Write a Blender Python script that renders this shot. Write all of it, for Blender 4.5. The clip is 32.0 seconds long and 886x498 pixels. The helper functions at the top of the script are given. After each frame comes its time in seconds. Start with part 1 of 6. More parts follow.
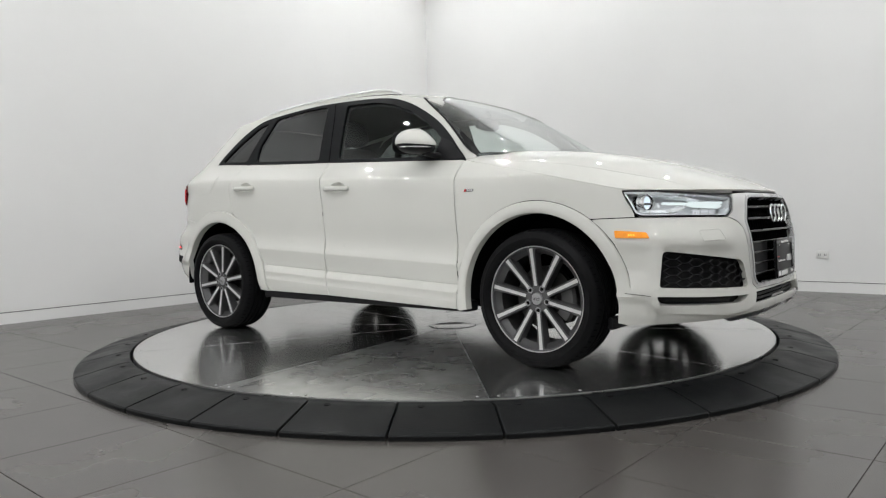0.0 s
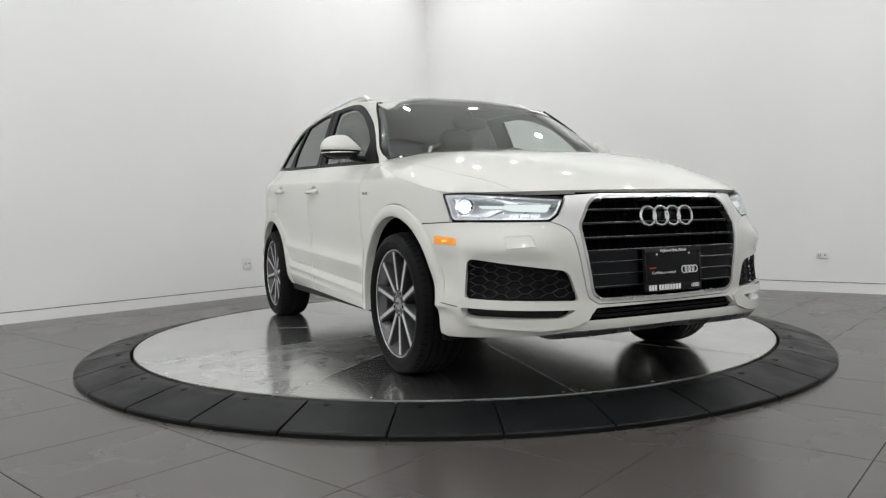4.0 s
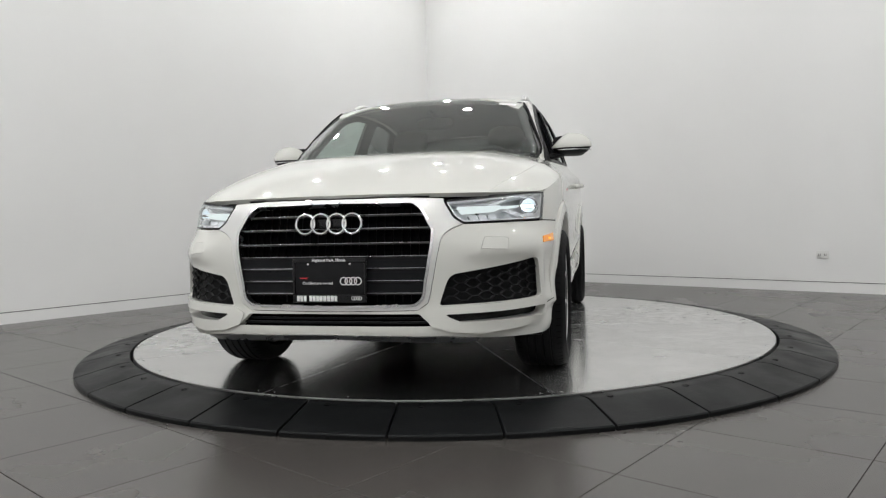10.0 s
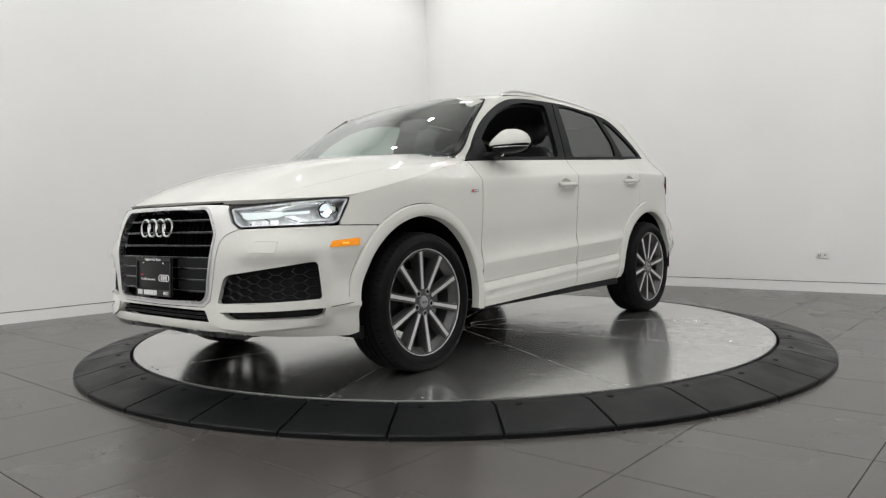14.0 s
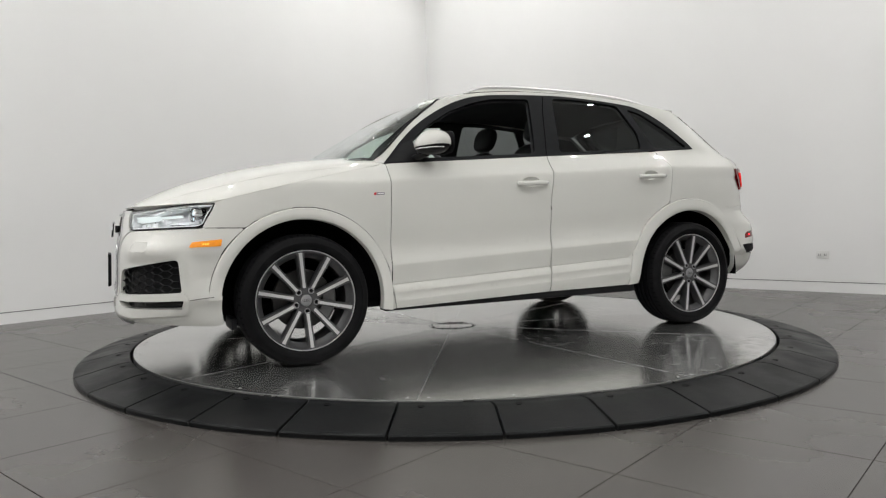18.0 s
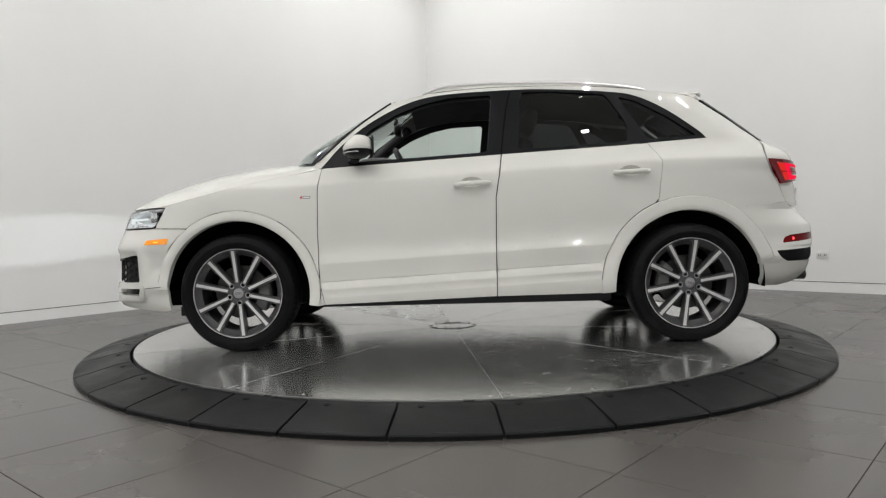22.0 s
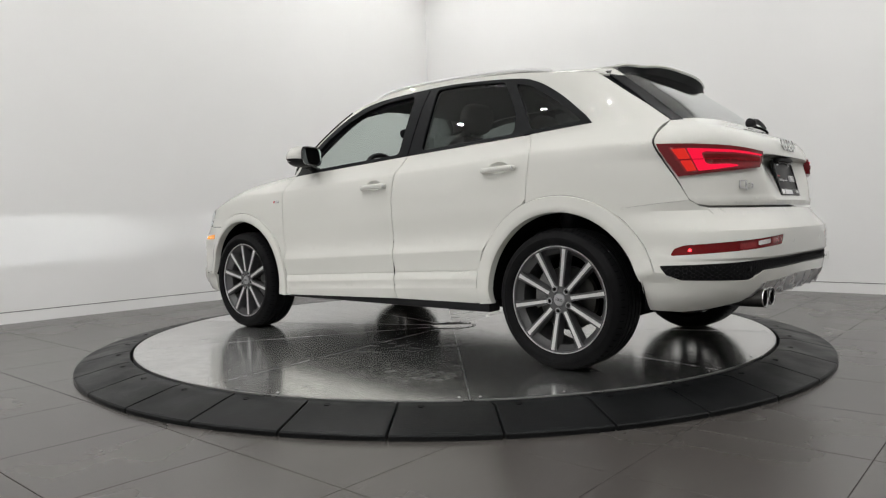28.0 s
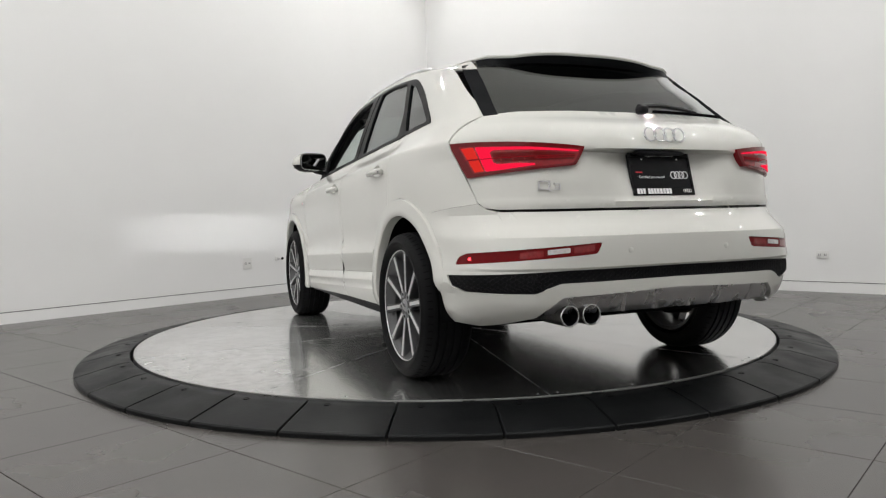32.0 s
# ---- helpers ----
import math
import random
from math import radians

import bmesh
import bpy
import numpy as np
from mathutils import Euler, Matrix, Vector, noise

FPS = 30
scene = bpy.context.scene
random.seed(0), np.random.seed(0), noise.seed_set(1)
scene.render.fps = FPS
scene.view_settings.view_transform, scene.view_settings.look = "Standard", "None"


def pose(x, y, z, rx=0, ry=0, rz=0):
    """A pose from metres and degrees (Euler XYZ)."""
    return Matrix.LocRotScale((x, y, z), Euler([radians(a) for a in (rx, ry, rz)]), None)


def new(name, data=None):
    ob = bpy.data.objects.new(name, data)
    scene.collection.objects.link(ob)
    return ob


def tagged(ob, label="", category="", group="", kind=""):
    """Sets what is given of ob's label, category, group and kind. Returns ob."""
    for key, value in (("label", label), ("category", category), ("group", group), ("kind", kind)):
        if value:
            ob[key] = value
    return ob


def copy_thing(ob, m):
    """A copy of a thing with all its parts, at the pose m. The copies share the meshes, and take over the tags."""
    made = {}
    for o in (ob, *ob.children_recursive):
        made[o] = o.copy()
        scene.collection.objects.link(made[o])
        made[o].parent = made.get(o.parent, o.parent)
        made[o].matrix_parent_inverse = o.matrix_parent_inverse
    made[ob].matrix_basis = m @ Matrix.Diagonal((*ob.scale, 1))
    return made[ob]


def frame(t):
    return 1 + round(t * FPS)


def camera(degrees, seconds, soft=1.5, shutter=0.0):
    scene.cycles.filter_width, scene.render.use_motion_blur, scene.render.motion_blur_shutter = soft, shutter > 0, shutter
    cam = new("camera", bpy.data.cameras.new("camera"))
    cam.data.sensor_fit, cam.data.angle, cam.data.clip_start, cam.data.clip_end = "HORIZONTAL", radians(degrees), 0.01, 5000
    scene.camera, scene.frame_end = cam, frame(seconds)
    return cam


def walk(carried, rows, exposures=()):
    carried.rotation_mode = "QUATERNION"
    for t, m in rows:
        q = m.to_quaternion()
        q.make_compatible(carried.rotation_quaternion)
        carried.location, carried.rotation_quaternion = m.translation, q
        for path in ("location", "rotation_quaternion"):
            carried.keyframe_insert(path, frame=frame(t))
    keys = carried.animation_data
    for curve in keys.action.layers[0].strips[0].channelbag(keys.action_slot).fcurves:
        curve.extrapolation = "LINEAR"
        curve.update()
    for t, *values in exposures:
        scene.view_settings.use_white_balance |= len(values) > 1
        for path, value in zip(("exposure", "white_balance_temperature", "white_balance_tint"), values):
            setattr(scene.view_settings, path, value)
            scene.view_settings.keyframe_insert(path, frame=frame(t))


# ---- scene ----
# ---- camera: it stands still; the car turns before it ----
cam = camera(64.0, 32.0, soft=1.25)
EYE = pose(0.0, -4.907, 0.734, 0, 0, 0.619) @ pose(0, 0, 0, 90 - 2.342) @ pose(0, 0, 0, 0, 0, -1.45)
walk(cam, [(0.0, EYE), (32.0, EYE)], exposures=[
    (0.0, 0.0, 6380, 9.0), (4.5, 0.0, 6380, 9.0), (6.5, -0.11, 6330, 8.5), (8.0, -0.13, 6330, 8.5), (9.5, -0.10, 6400, 9.0), (11.5, 0.02, 6480, 9.3),
    (16.0, 0.0, 6500, 9.5), (19.0, -0.04, 6520, 9.7), (28.0, -0.04, 6520, 10.0), (32.0, -0.02, 6520, 10.0)])

FLOOR = -0.075                      # the room's floor; the steel plate's top is z = 0
GRID = 50.0                         # degrees by which tiles and walls are turned

# seconds and degrees by which the plate, and the car on it, have turned
TURNS = [(0.0, -38.0), (0.5, -40.3), (1.0, -43.5), (1.5, -46.9), (2.0, -50.3), (2.5, -53.5), (3.0, -56.9), (3.5, -60.2),
         (5.5, -72.9), (6.0, -76.0), (6.5, -79.1), (7.0, -82.4), (7.5, -85.7), (8.0, -89.0), (8.5, -92.3), (9.0, -95.6),
         (9.5, -98.9), (10.0, -102.3), (10.5, -105.7), (11.0, -109.2), (11.5, -112.5), (12.0, -115.9), (12.5, -119.1),
         (13.0, -122.5), (13.5, -125.8), (14.0, -129.2), (14.5, -132.5), (16.5, -145.2), (17.0, -148.2), (17.5, -151.2),
         (18.0, -154.3), (18.5, -157.3), (19.0, -160.5), (19.5, -163.7), (20.0, -167.0), (20.5, -170.4), (21.0, -173.7),
         (21.5, -177.1), (22.0, -180.4), (22.5, -183.7), (23.0, -187.1), (23.5, -190.4), (24.0, -193.8), (24.5, -197.1),
         (25.0, -200.4), (25.5, -203.7), (27.5, -216.9), (28.0, -220.2), (28.5, -223.5), (29.0, -226.8), (29.5, -230.1),
         (30.0, -233.4), (30.5, -236.8), (31.0, -240.1), (31.5, -243.5), (32.0, -246.8)]
CAR_OFF = (0.071, 0.038)            # the turntable's centre, seen from the car's origin between its axles


# ---- world and light ----
def make_world():
    world = bpy.data.worlds.new("world")
    world.use_nodes = True
    world.node_tree.nodes["Background"].inputs[0].default_value = (0.9, 0.95, 1.0, 1)
    world.node_tree.nodes["Background"].inputs[1].default_value = 0.02
    scene.world = world


make_world()


# ---- materials ----
def material(name, color, rough=0.5, metal=0.0, coat=0.0, coat_rough=0.03, vary=0.0, scale=8.0, bump=0.0, bump_scale=60.0,
             emit=None, strength=0.0, alpha=1.0, rough_vary=0.0, ior=1.5, spec=0.5, placed=False):
    m = bpy.data.materials.new(name)
    m.use_nodes = True
    nt = m.node_tree
    b = nt.nodes["Principled BSDF"]
    b.inputs["Base Color"].default_value = (*color, 1)
    b.inputs["Roughness"].default_value = rough
    b.inputs["Metallic"].default_value = metal
    b.inputs["Coat Weight"].default_value = coat
    b.inputs["Coat Roughness"].default_value = coat_rough
    b.inputs["IOR"].default_value = ior
    b.inputs["Specular IOR Level"].default_value = spec
    if emit:
        b.inputs["Emission Color"].default_value = (*emit, 1)
        b.inputs["Emission Strength"].default_value = strength
    tc = nt.nodes.new("ShaderNodeNewGeometry" if placed else "ShaderNodeTexCoord")
    where = tc.outputs["Position" if placed else "Object"]
    if vary or rough_vary:
        big = nt.nodes.new("ShaderNodeTexNoise")
        big.inputs["Scale"].default_value = scale
        big.inputs["Detail"].default_value = 6
        nt.links.new(where, big.inputs["Vector"])
        if vary:
            ramp = nt.nodes.new("ShaderNodeMapRange")
            ramp.inputs["From Min"].default_value, ramp.inputs["From Max"].default_value = 0.3, 0.7
            ramp.inputs["To Min"].default_value, ramp.inputs["To Max"].default_value = 1 - vary, 1 + vary
            nt.links.new(big.outputs["Fac"], ramp.inputs["Value"])
            mul = nt.nodes.new("ShaderNodeVectorMath")
            mul.operation = "SCALE"
            mul.inputs[0].default_value = color
            nt.links.new(ramp.outputs["Result"], mul.inputs["Scale"])
            nt.links.new(mul.outputs["Vector"], b.inputs["Base Color"])
        if rough_vary:
            rr = nt.nodes.new("ShaderNodeMapRange")
            rr.inputs["From Min"].default_value, rr.inputs["From Max"].default_value = 0.3, 0.7
            rr.inputs["To Min"].default_value, rr.inputs["To Max"].default_value = max(0.02, rough - rough_vary), rough + rough_vary
            nt.links.new(big.outputs["Fac"], rr.inputs["Value"])
            nt.links.new(rr.outputs["Result"], b.inputs["Roughness"])
    if bump:
        fine = nt.nodes.new("ShaderNodeTexNoise")
        fine.inputs["Scale"].default_value = bump_scale
        fine.inputs["Detail"].default_value = 4
        nt.links.new(where, fine.inputs["Vector"])
        bp = nt.nodes.new("ShaderNodeBump")
        bp.inputs["Strength"].default_value = bump
        bp.inputs["Distance"].default_value = 0.004
        nt.links.new(fine.outputs["Fac"], bp.inputs["Height"])
        nt.links.new(bp.outputs["Normal"], b.inputs["Normal"])
    return m


def glass_material(name, tint, rough=0.0, ior=1.5, rise=3.2):
    """A thin pane: what passes is tinted, the rest mirrors the room."""
    m = bpy.data.materials.new(name)
    m.use_nodes = True
    nt = m.node_tree
    nt.nodes.clear()
    out = nt.nodes.new("ShaderNodeOutputMaterial")
    mix = nt.nodes.new("ShaderNodeMixShader")
    clear = nt.nodes.new("ShaderNodeBsdfTransparent")
    clear.inputs[0].default_value = (*tint, 1)
    gloss = nt.nodes.new("ShaderNodeBsdfGlossy")
    gloss.inputs["Roughness"].default_value = rough
    gloss.inputs["Color"].default_value = (0.95, 0.97, 0.97, 1)
    fr = nt.nodes.new("ShaderNodeLayerWeight")
    fr.inputs["Blend"].default_value = 0.5
    power = nt.nodes.new("ShaderNodeMath")
    power.operation = "POWER"
    power.inputs[1].default_value = rise
    nt.links.new(fr.outputs["Facing"], power.inputs[0])
    span = nt.nodes.new("ShaderNodeMapRange")
    span.inputs["To Min"].default_value = ((ior - 1) / (ior + 1)) ** 2
    nt.links.new(power.outputs[0], span.inputs["Value"])
    nt.links.new(span.outputs["Result"], mix.inputs[0])
    nt.links.new(clear.outputs[0], mix.inputs[1])
    nt.links.new(gloss.outputs[0], mix.inputs[2])
    nt.links.new(mix.outputs[0], out.inputs[0])
    return m


def glow(name, color, strength):
    m = bpy.data.materials.new(name)
    m.use_nodes = True
    nt = m.node_tree
    nt.nodes.clear()
    out = nt.nodes.new("ShaderNodeOutputMaterial")
    e = nt.nodes.new("ShaderNodeEmission")
    e.inputs[0].default_value = (*color, 1)
    e.inputs[1].default_value = strength
    nt.links.new(e.outputs[0], out.inputs[0])
    return m


PAINT = material("white_paint", (0.575, 0.575, 0.540), 0.45, coat=1.0, coat_rough=0.015, vary=0.012, scale=3.0, spec=0.05)
BLACK_GLOSS = material("gloss_black", (0.006, 0.006, 0.007), 0.2, spec=0.3, rough_vary=0.05, scale=14)
BLACK_PLASTIC = material("black_plastic", (0.008, 0.008, 0.009), 0.5, spec=0.16, vary=0.15, bump=0.15, bump_scale=250)
BLACK_TRIM = material("black_trim", (0.008, 0.0085, 0.0095), 0.38, spec=0.07, vary=0.1, rough_vary=0.06)
VOID = material("dark_lining", (0.004, 0.004, 0.0045), 0.9, vary=0.3, spec=0.02)
# blacker than a real tube, so the burner's strong light leaves it dark
TUBE_BLACK = material("lamp_soot", (0.0006, 0.0006, 0.0006), 1.0, vary=0.3, spec=0.0)
RUBBER = material("tyre_rubber", (0.0045, 0.0045, 0.005), 0.6, spec=0.09, vary=0.22, scale=20, bump=0.25, bump_scale=160)
CHROME = material("chrome", (0.85, 0.86, 0.87), 0.12, 1.0, rough_vary=0.05)
SATIN = material("satin_silver", (0.62, 0.62, 0.63), 0.28, 1.0, rough_vary=0.06)
GRILLE_SILVER = material("surround_silver", (0.58, 0.58, 0.59), 0.26, 1.0, rough_vary=0.06)
SILVER = material("silver_paint", (0.60, 0.60, 0.585), 0.36, 0.2, coat=0.8, rough_vary=0.03)
SLAT_EDGE = material("slat_edge_grey", (0.24, 0.24, 0.25), 0.3, 1.0, rough_vary=0.06)
RAIL = material("rail_alloy", (0.70, 0.70, 0.70), 0.33, 0.6, rough_vary=0.04)
MACHINED = material("machined_alloy", (0.66, 0.66, 0.66), 0.36, 0.75, rough_vary=0.08, scale=30)
WHEEL_GREY = material("wheel_grey", (0.075, 0.075, 0.077), 0.42, 0.5, coat=0.3, vary=0.1)
SOOTY = material("sooty_steel", (0.09, 0.088, 0.085), 0.36, 1.0, rough_vary=0.1)
STEEL_DARK = material("brake_steel", (0.05, 0.049, 0.047), 0.45, 0.9, rough_vary=0.1)
CAP_SILVER = material("cap_silver", (0.36, 0.36, 0.37), 0.36, 0.8, rough_vary=0.05)
GLASS_CLEAR = glass_material("windscreen_glass", (0.74, 0.83, 0.795), ior=2.35)
GLASS_FRONT = glass_material("side_glass", (0.70, 0.79, 0.75), ior=1.5, rise=4.6)
GLASS_DARK = glass_material("privacy_glass", (0.145, 0.157, 0.157), ior=1.62, rise=4.4)
GLASS_REAR = glass_material("rear_privacy_glass", (0.10, 0.105, 0.107), ior=2.7)
LENS = glass_material("clear_lens", (0.93, 0.95, 0.96))
SEAT_CLOTH = material("black_leather", (0.018, 0.018, 0.02), 0.55, vary=0.2, bump=0.2, bump_scale=220)
CABIN = material("cabin_plastic", (0.03, 0.03, 0.032), 0.6, vary=0.12, bump=0.1)
HEADLINER = material("headliner", (0.10, 0.10, 0.10), 0.9, vary=0.1)
RED_LENS = material("red_lens", (0.20, 0.004, 0.010), 0.12, emit=(1.0, 0.01, 0.03), strength=0.03, coat=0.5, vary=0.15, scale=40)
RED_DARK = material("dark_red_lens", (0.12, 0.0025, 0.004), 0.14, coat=0.08, rough_vary=0.03, spec=0.14)
RED_RIM = material("red_rim_lens", (0.085, 0.002, 0.004), 0.14, coat=0.2, rough_vary=0.03, spec=0.25, emit=(1.0, 0.012, 0.03), strength=0.025)
RED_CELL = material("red_cell_lens", (0.20, 0.008, 0.010), 0.15, coat=0.3, vary=0.2, scale=90)
RED_GLOW = glow("red_tail_glow", (1.0, 0.012, 0.055), 0.98)
RED_DIM = glow("red_dim_glow", (0.8, 0.012, 0.03), 0.30)
RED_BLOCK = glow("red_block_glow", (1.0, 0.040, 0.030), 0.70)
AMBER = material("amber_lens", (0.80, 0.27, 0.01), 0.2, coat=0.5, emit=(1.0, 0.36, 0.02), strength=0.14, vary=0.1, scale=60)
AMBER_GLOW = glow("amber_glow", (1.0, 0.45, 0.06), 1.6)
LAMP_WHITE = glow("headlamp_glow", (0.84, 0.93, 1.0), 1.15)
BURNER = glow("burner_glow", (0.95, 0.98, 1.0), 37000.0)
DRL = glow("running_light_glow", (0.92, 1.0, 0.98), 0.95)
LAMP_SILVER = material("lamp_silver_trim", (0.78, 0.79, 0.81), 0.28, 0.3, rough_vary=0.06)
SIGN_WHITE = material("print_white", (0.75, 0.75, 0.75), 0.5)
SIGN_RED = material("print_red", (0.5, 0.02, 0.03), 0.5)
PLATE_BLACK = material("plate_black", (0.009, 0.009, 0.010), 0.35, vary=0.15, scale=20, spec=0.15)


def wall_material():
    return material("white_wall_paint", (0.79, 0.79, 0.78), 0.6, vary=0.018, scale=0.9, bump=0.05, bump_scale=90)


def tile_material():
    m = material("grey_porcelain_tile", (0.057, 0.0522, 0.0482), 0.27, vary=0.07, scale=1.1, rough_vary=0.012, spec=0.62, placed=True)
    nt = m.node_tree
    b = nt.nodes["Principled BSDF"]
    src = b.inputs["Base Color"].links[0].from_socket
    info = nt.nodes.new("ShaderNodeObjectInfo")
    rng = nt.nodes.new("ShaderNodeMapRange")
    rng.inputs["To Min"].default_value, rng.inputs["To Max"].default_value = 0.97, 1.03
    nt.links.new(info.outputs["Random"], rng.inputs["Value"])
    mul = nt.nodes.new("ShaderNodeVectorMath")
    mul.operation = "SCALE"
    nt.links.new(src, mul.inputs[0])
    nt.links.new(rng.outputs["Result"], mul.inputs["Scale"])
    nt.links.new(mul.outputs["Vector"], b.inputs["Base Color"])
    return m


def steel_material(name="stainless_plate", haze=0.10, dirt=0.0):
    """Polished stainless plate: a mirror with a film of haze on it; dirt adds dried mottles."""
    m = material(name, (0.75, 0.75, 0.74), 0.16, 1.0)
    nt = m.node_tree
    b = nt.nodes["Principled BSDF"]
    tc = nt.nodes.new("ShaderNodeTexCoord")
    film = nt.nodes.new("ShaderNodeBsdfPrincipled")
    film.inputs["Base Color"].default_value = (0.64, 0.645, 0.635, 1)
    film.inputs["Metallic"].default_value = 0.9
    film.inputs["Roughness"].default_value = 0.42

    def noise(scale, detail, warp, rough=0.5):
        n = nt.nodes.new("ShaderNodeTexNoise")
        n.inputs["Scale"].default_value, n.inputs["Detail"].default_value = scale, detail
        n.inputs["Distortion"].default_value, n.inputs["Roughness"].default_value = warp, rough
        nt.links.new(tc.outputs["Object"], n.inputs["Vector"])
        return n.outputs["Fac"]

    def spread(value, a, b_, c, d):
        r = nt.nodes.new("ShaderNodeMapRange")
        for key, v in (("From Min", a), ("From Max", b_), ("To Min", c), ("To Max", d)):
            r.inputs[key].default_value = v
        nt.links.new(value, r.inputs["Value"])
        return r.outputs["Result"]

    def maths(op, a, c):
        n = nt.nodes.new("ShaderNodeMath")
        n.operation = op
        nt.links.new(a, n.inputs[0])
        nt.links.new(c, n.inputs[1])
        return n.outputs[0]
    cloud = spread(noise(1.7, 5, 0.4, 0.6), 0.32, 0.68, haze * 0.8, min(0.95, haze * 1.2))
    wipe = spread(noise(7.0, 2, 0.2, 0.5), 0.35, 0.65, 0.90, 1.10)
    mixed = maths("MULTIPLY", cloud, wipe)
    shade = spread(noise(2.4, 3, 0.3), 0.3, 0.7, 0.95, 1.04)
    if dirt:
        spots = spread(noise(15.0, 3, 0.5, 0.55), 0.36, 0.60, 0.0, 1.0)
        field = spread(noise(2.2, 3, 0.3), 0.34, 0.54, 0.25, 1.0)
        stain = maths("MULTIPLY", spots, field)
        mixed = maths("MULTIPLY", mixed, spread(stain, 0, 1, 1.0, 1 - 0.85 * dirt))
    for node, tint in ((b, (0.75, 0.75, 0.74)), (film, (0.64, 0.645, 0.635))):
        sc = nt.nodes.new("ShaderNodeVectorMath")
        sc.operation = "SCALE"
        sc.inputs[0].default_value = tint
        nt.links.new(shade, sc.inputs["Scale"])
        nt.links.new(sc.outputs["Vector"], node.inputs["Base Color"])
    mix = nt.nodes.new("ShaderNodeMixShader")
    nt.links.new(mixed, mix.inputs[0])
    nt.links.new(b.outputs[0], mix.inputs[1])
    nt.links.new(film.outputs[0], mix.inputs[2])
    nt.links.new(mix.outputs[0], nt.nodes["Material Output"].inputs[0])
    return m


# ---- mesh helpers ----
def sharpen(bm, degrees=38):
    limit = radians(degrees)
    for f in bm.faces:
        f.smooth = True
    for e in bm.edges:
        e.smooth = len(e.link_faces) != 2 or e.calc_face_angle(0) < limit


def part(name, bm, mat, parent=None, label="", smooth=38, m=None):
    me = bpy.data.meshes.new(name)
    if smooth:
        bm.normal_update()
        sharpen(bm, smooth)
    bm.to_mesh(me)
    bm.free()
    me.materials.append(mat)
    ob = new(name, me)
    if parent is not None:
        ob.parent = parent
    if m is not None:
        ob.matrix_basis = m
    return tagged(ob, label)


def box(bm, lo, hi, bevel=0.0, m=None, segments=2):
    start = set(bm.verts)
    r = bmesh.ops.create_cube(bm, size=1)
    for v in r["verts"]:
        v.co = Vector([l + (h - l) * (c + 0.5) for l, h, c in zip(lo, hi, v.co)])
    if bevel:
        bmesh.ops.bevel(bm, geom=list({e for v in r["verts"] for e in v.link_edges}), offset=bevel, segments=segments, affect="EDGES", profile=0.6)
    if m is not None:
        bmesh.ops.transform(bm, matrix=m, verts=[v for v in bm.verts if v not in start])
    return bm


def lathe(bm, profile, steps=48, m=None, arc=2 * math.pi, closed=False):
    """Turn (radius, height) pairs about z."""
    full = abs(arc - 2 * math.pi) < 1e-6
    n = steps if full else steps + 1
    rings = []
    for i in range(n):
        a = arc * i / steps
        rings.append([bm.verts.new((r * math.cos(a), r * math.sin(a), h)) for r, h in profile])
    if m is not None:
        for ring in rings:
            for v in ring:
                v.co = m @ v.co
    for i in range(steps):
        a, b = rings[i], rings[(i + 1) % n]
        for j in range(len(profile) - (0 if closed else 1)):
            k = (j + 1) % len(profile)
            bm.faces.new((a[j], b[j], b[k], a[k]))
    return bm


def tube(bm, points, radius, steps=8, flat=1.0, caps=True):
    """A rod along points; flat squeezes it upright."""
    pts = [Vector(p) for p in points]
    rings = []
    for i, p in enumerate(pts):
        t = (pts[min(i + 1, len(pts) - 1)] - pts[max(i - 1, 0)]).normalized()
        side = t.cross(Vector((0, 0, 1)))
        if side.length < 1e-3:
            side = t.cross(Vector((0, 1, 0)))
        side.normalize()
        up = side.cross(t)
        r = radius[i] if isinstance(radius, (list, tuple)) else radius
        rings.append([bm.verts.new(p + side * r * math.cos(a) + up * r * flat * math.sin(a))
                      for a in (2 * math.pi * k / steps for k in range(steps))])
    for a, b in zip(rings, rings[1:]):
        for k in range(steps):
            bm.faces.new((a[k], a[(k + 1) % steps], b[(k + 1) % steps], b[k]))
    if caps:
        bm.faces.new(rings[0][::-1])
        bm.faces.new(rings[-1])
    return bm


def prism(bm, outline, depth, m=None):
    """A flat outline (x, y), made solid downwards to -depth."""
    top = [bm.verts.new((x, y, 0)) for x, y in outline]
    low = [bm.verts.new((x, y, -depth)) for x, y in outline]
    n = len(outline)
    bm.faces.new(top)
    bm.faces.new(low[::-1])
    for i in range(n):
        bm.faces.new((top[i], low[i], low[(i + 1) % n], top[(i + 1) % n]))
    if m is not None:
        for v in top + low:
            v.co = m @ v.co
    bmesh.ops.recalc_face_normals(bm, faces=bm.faces[:])
    return bm


def thing(name, label, category, group="", m=None):
    ob = new(name)
    if m is not None:
        ob.matrix_basis = m
    return tagged(ob, label, category, group)


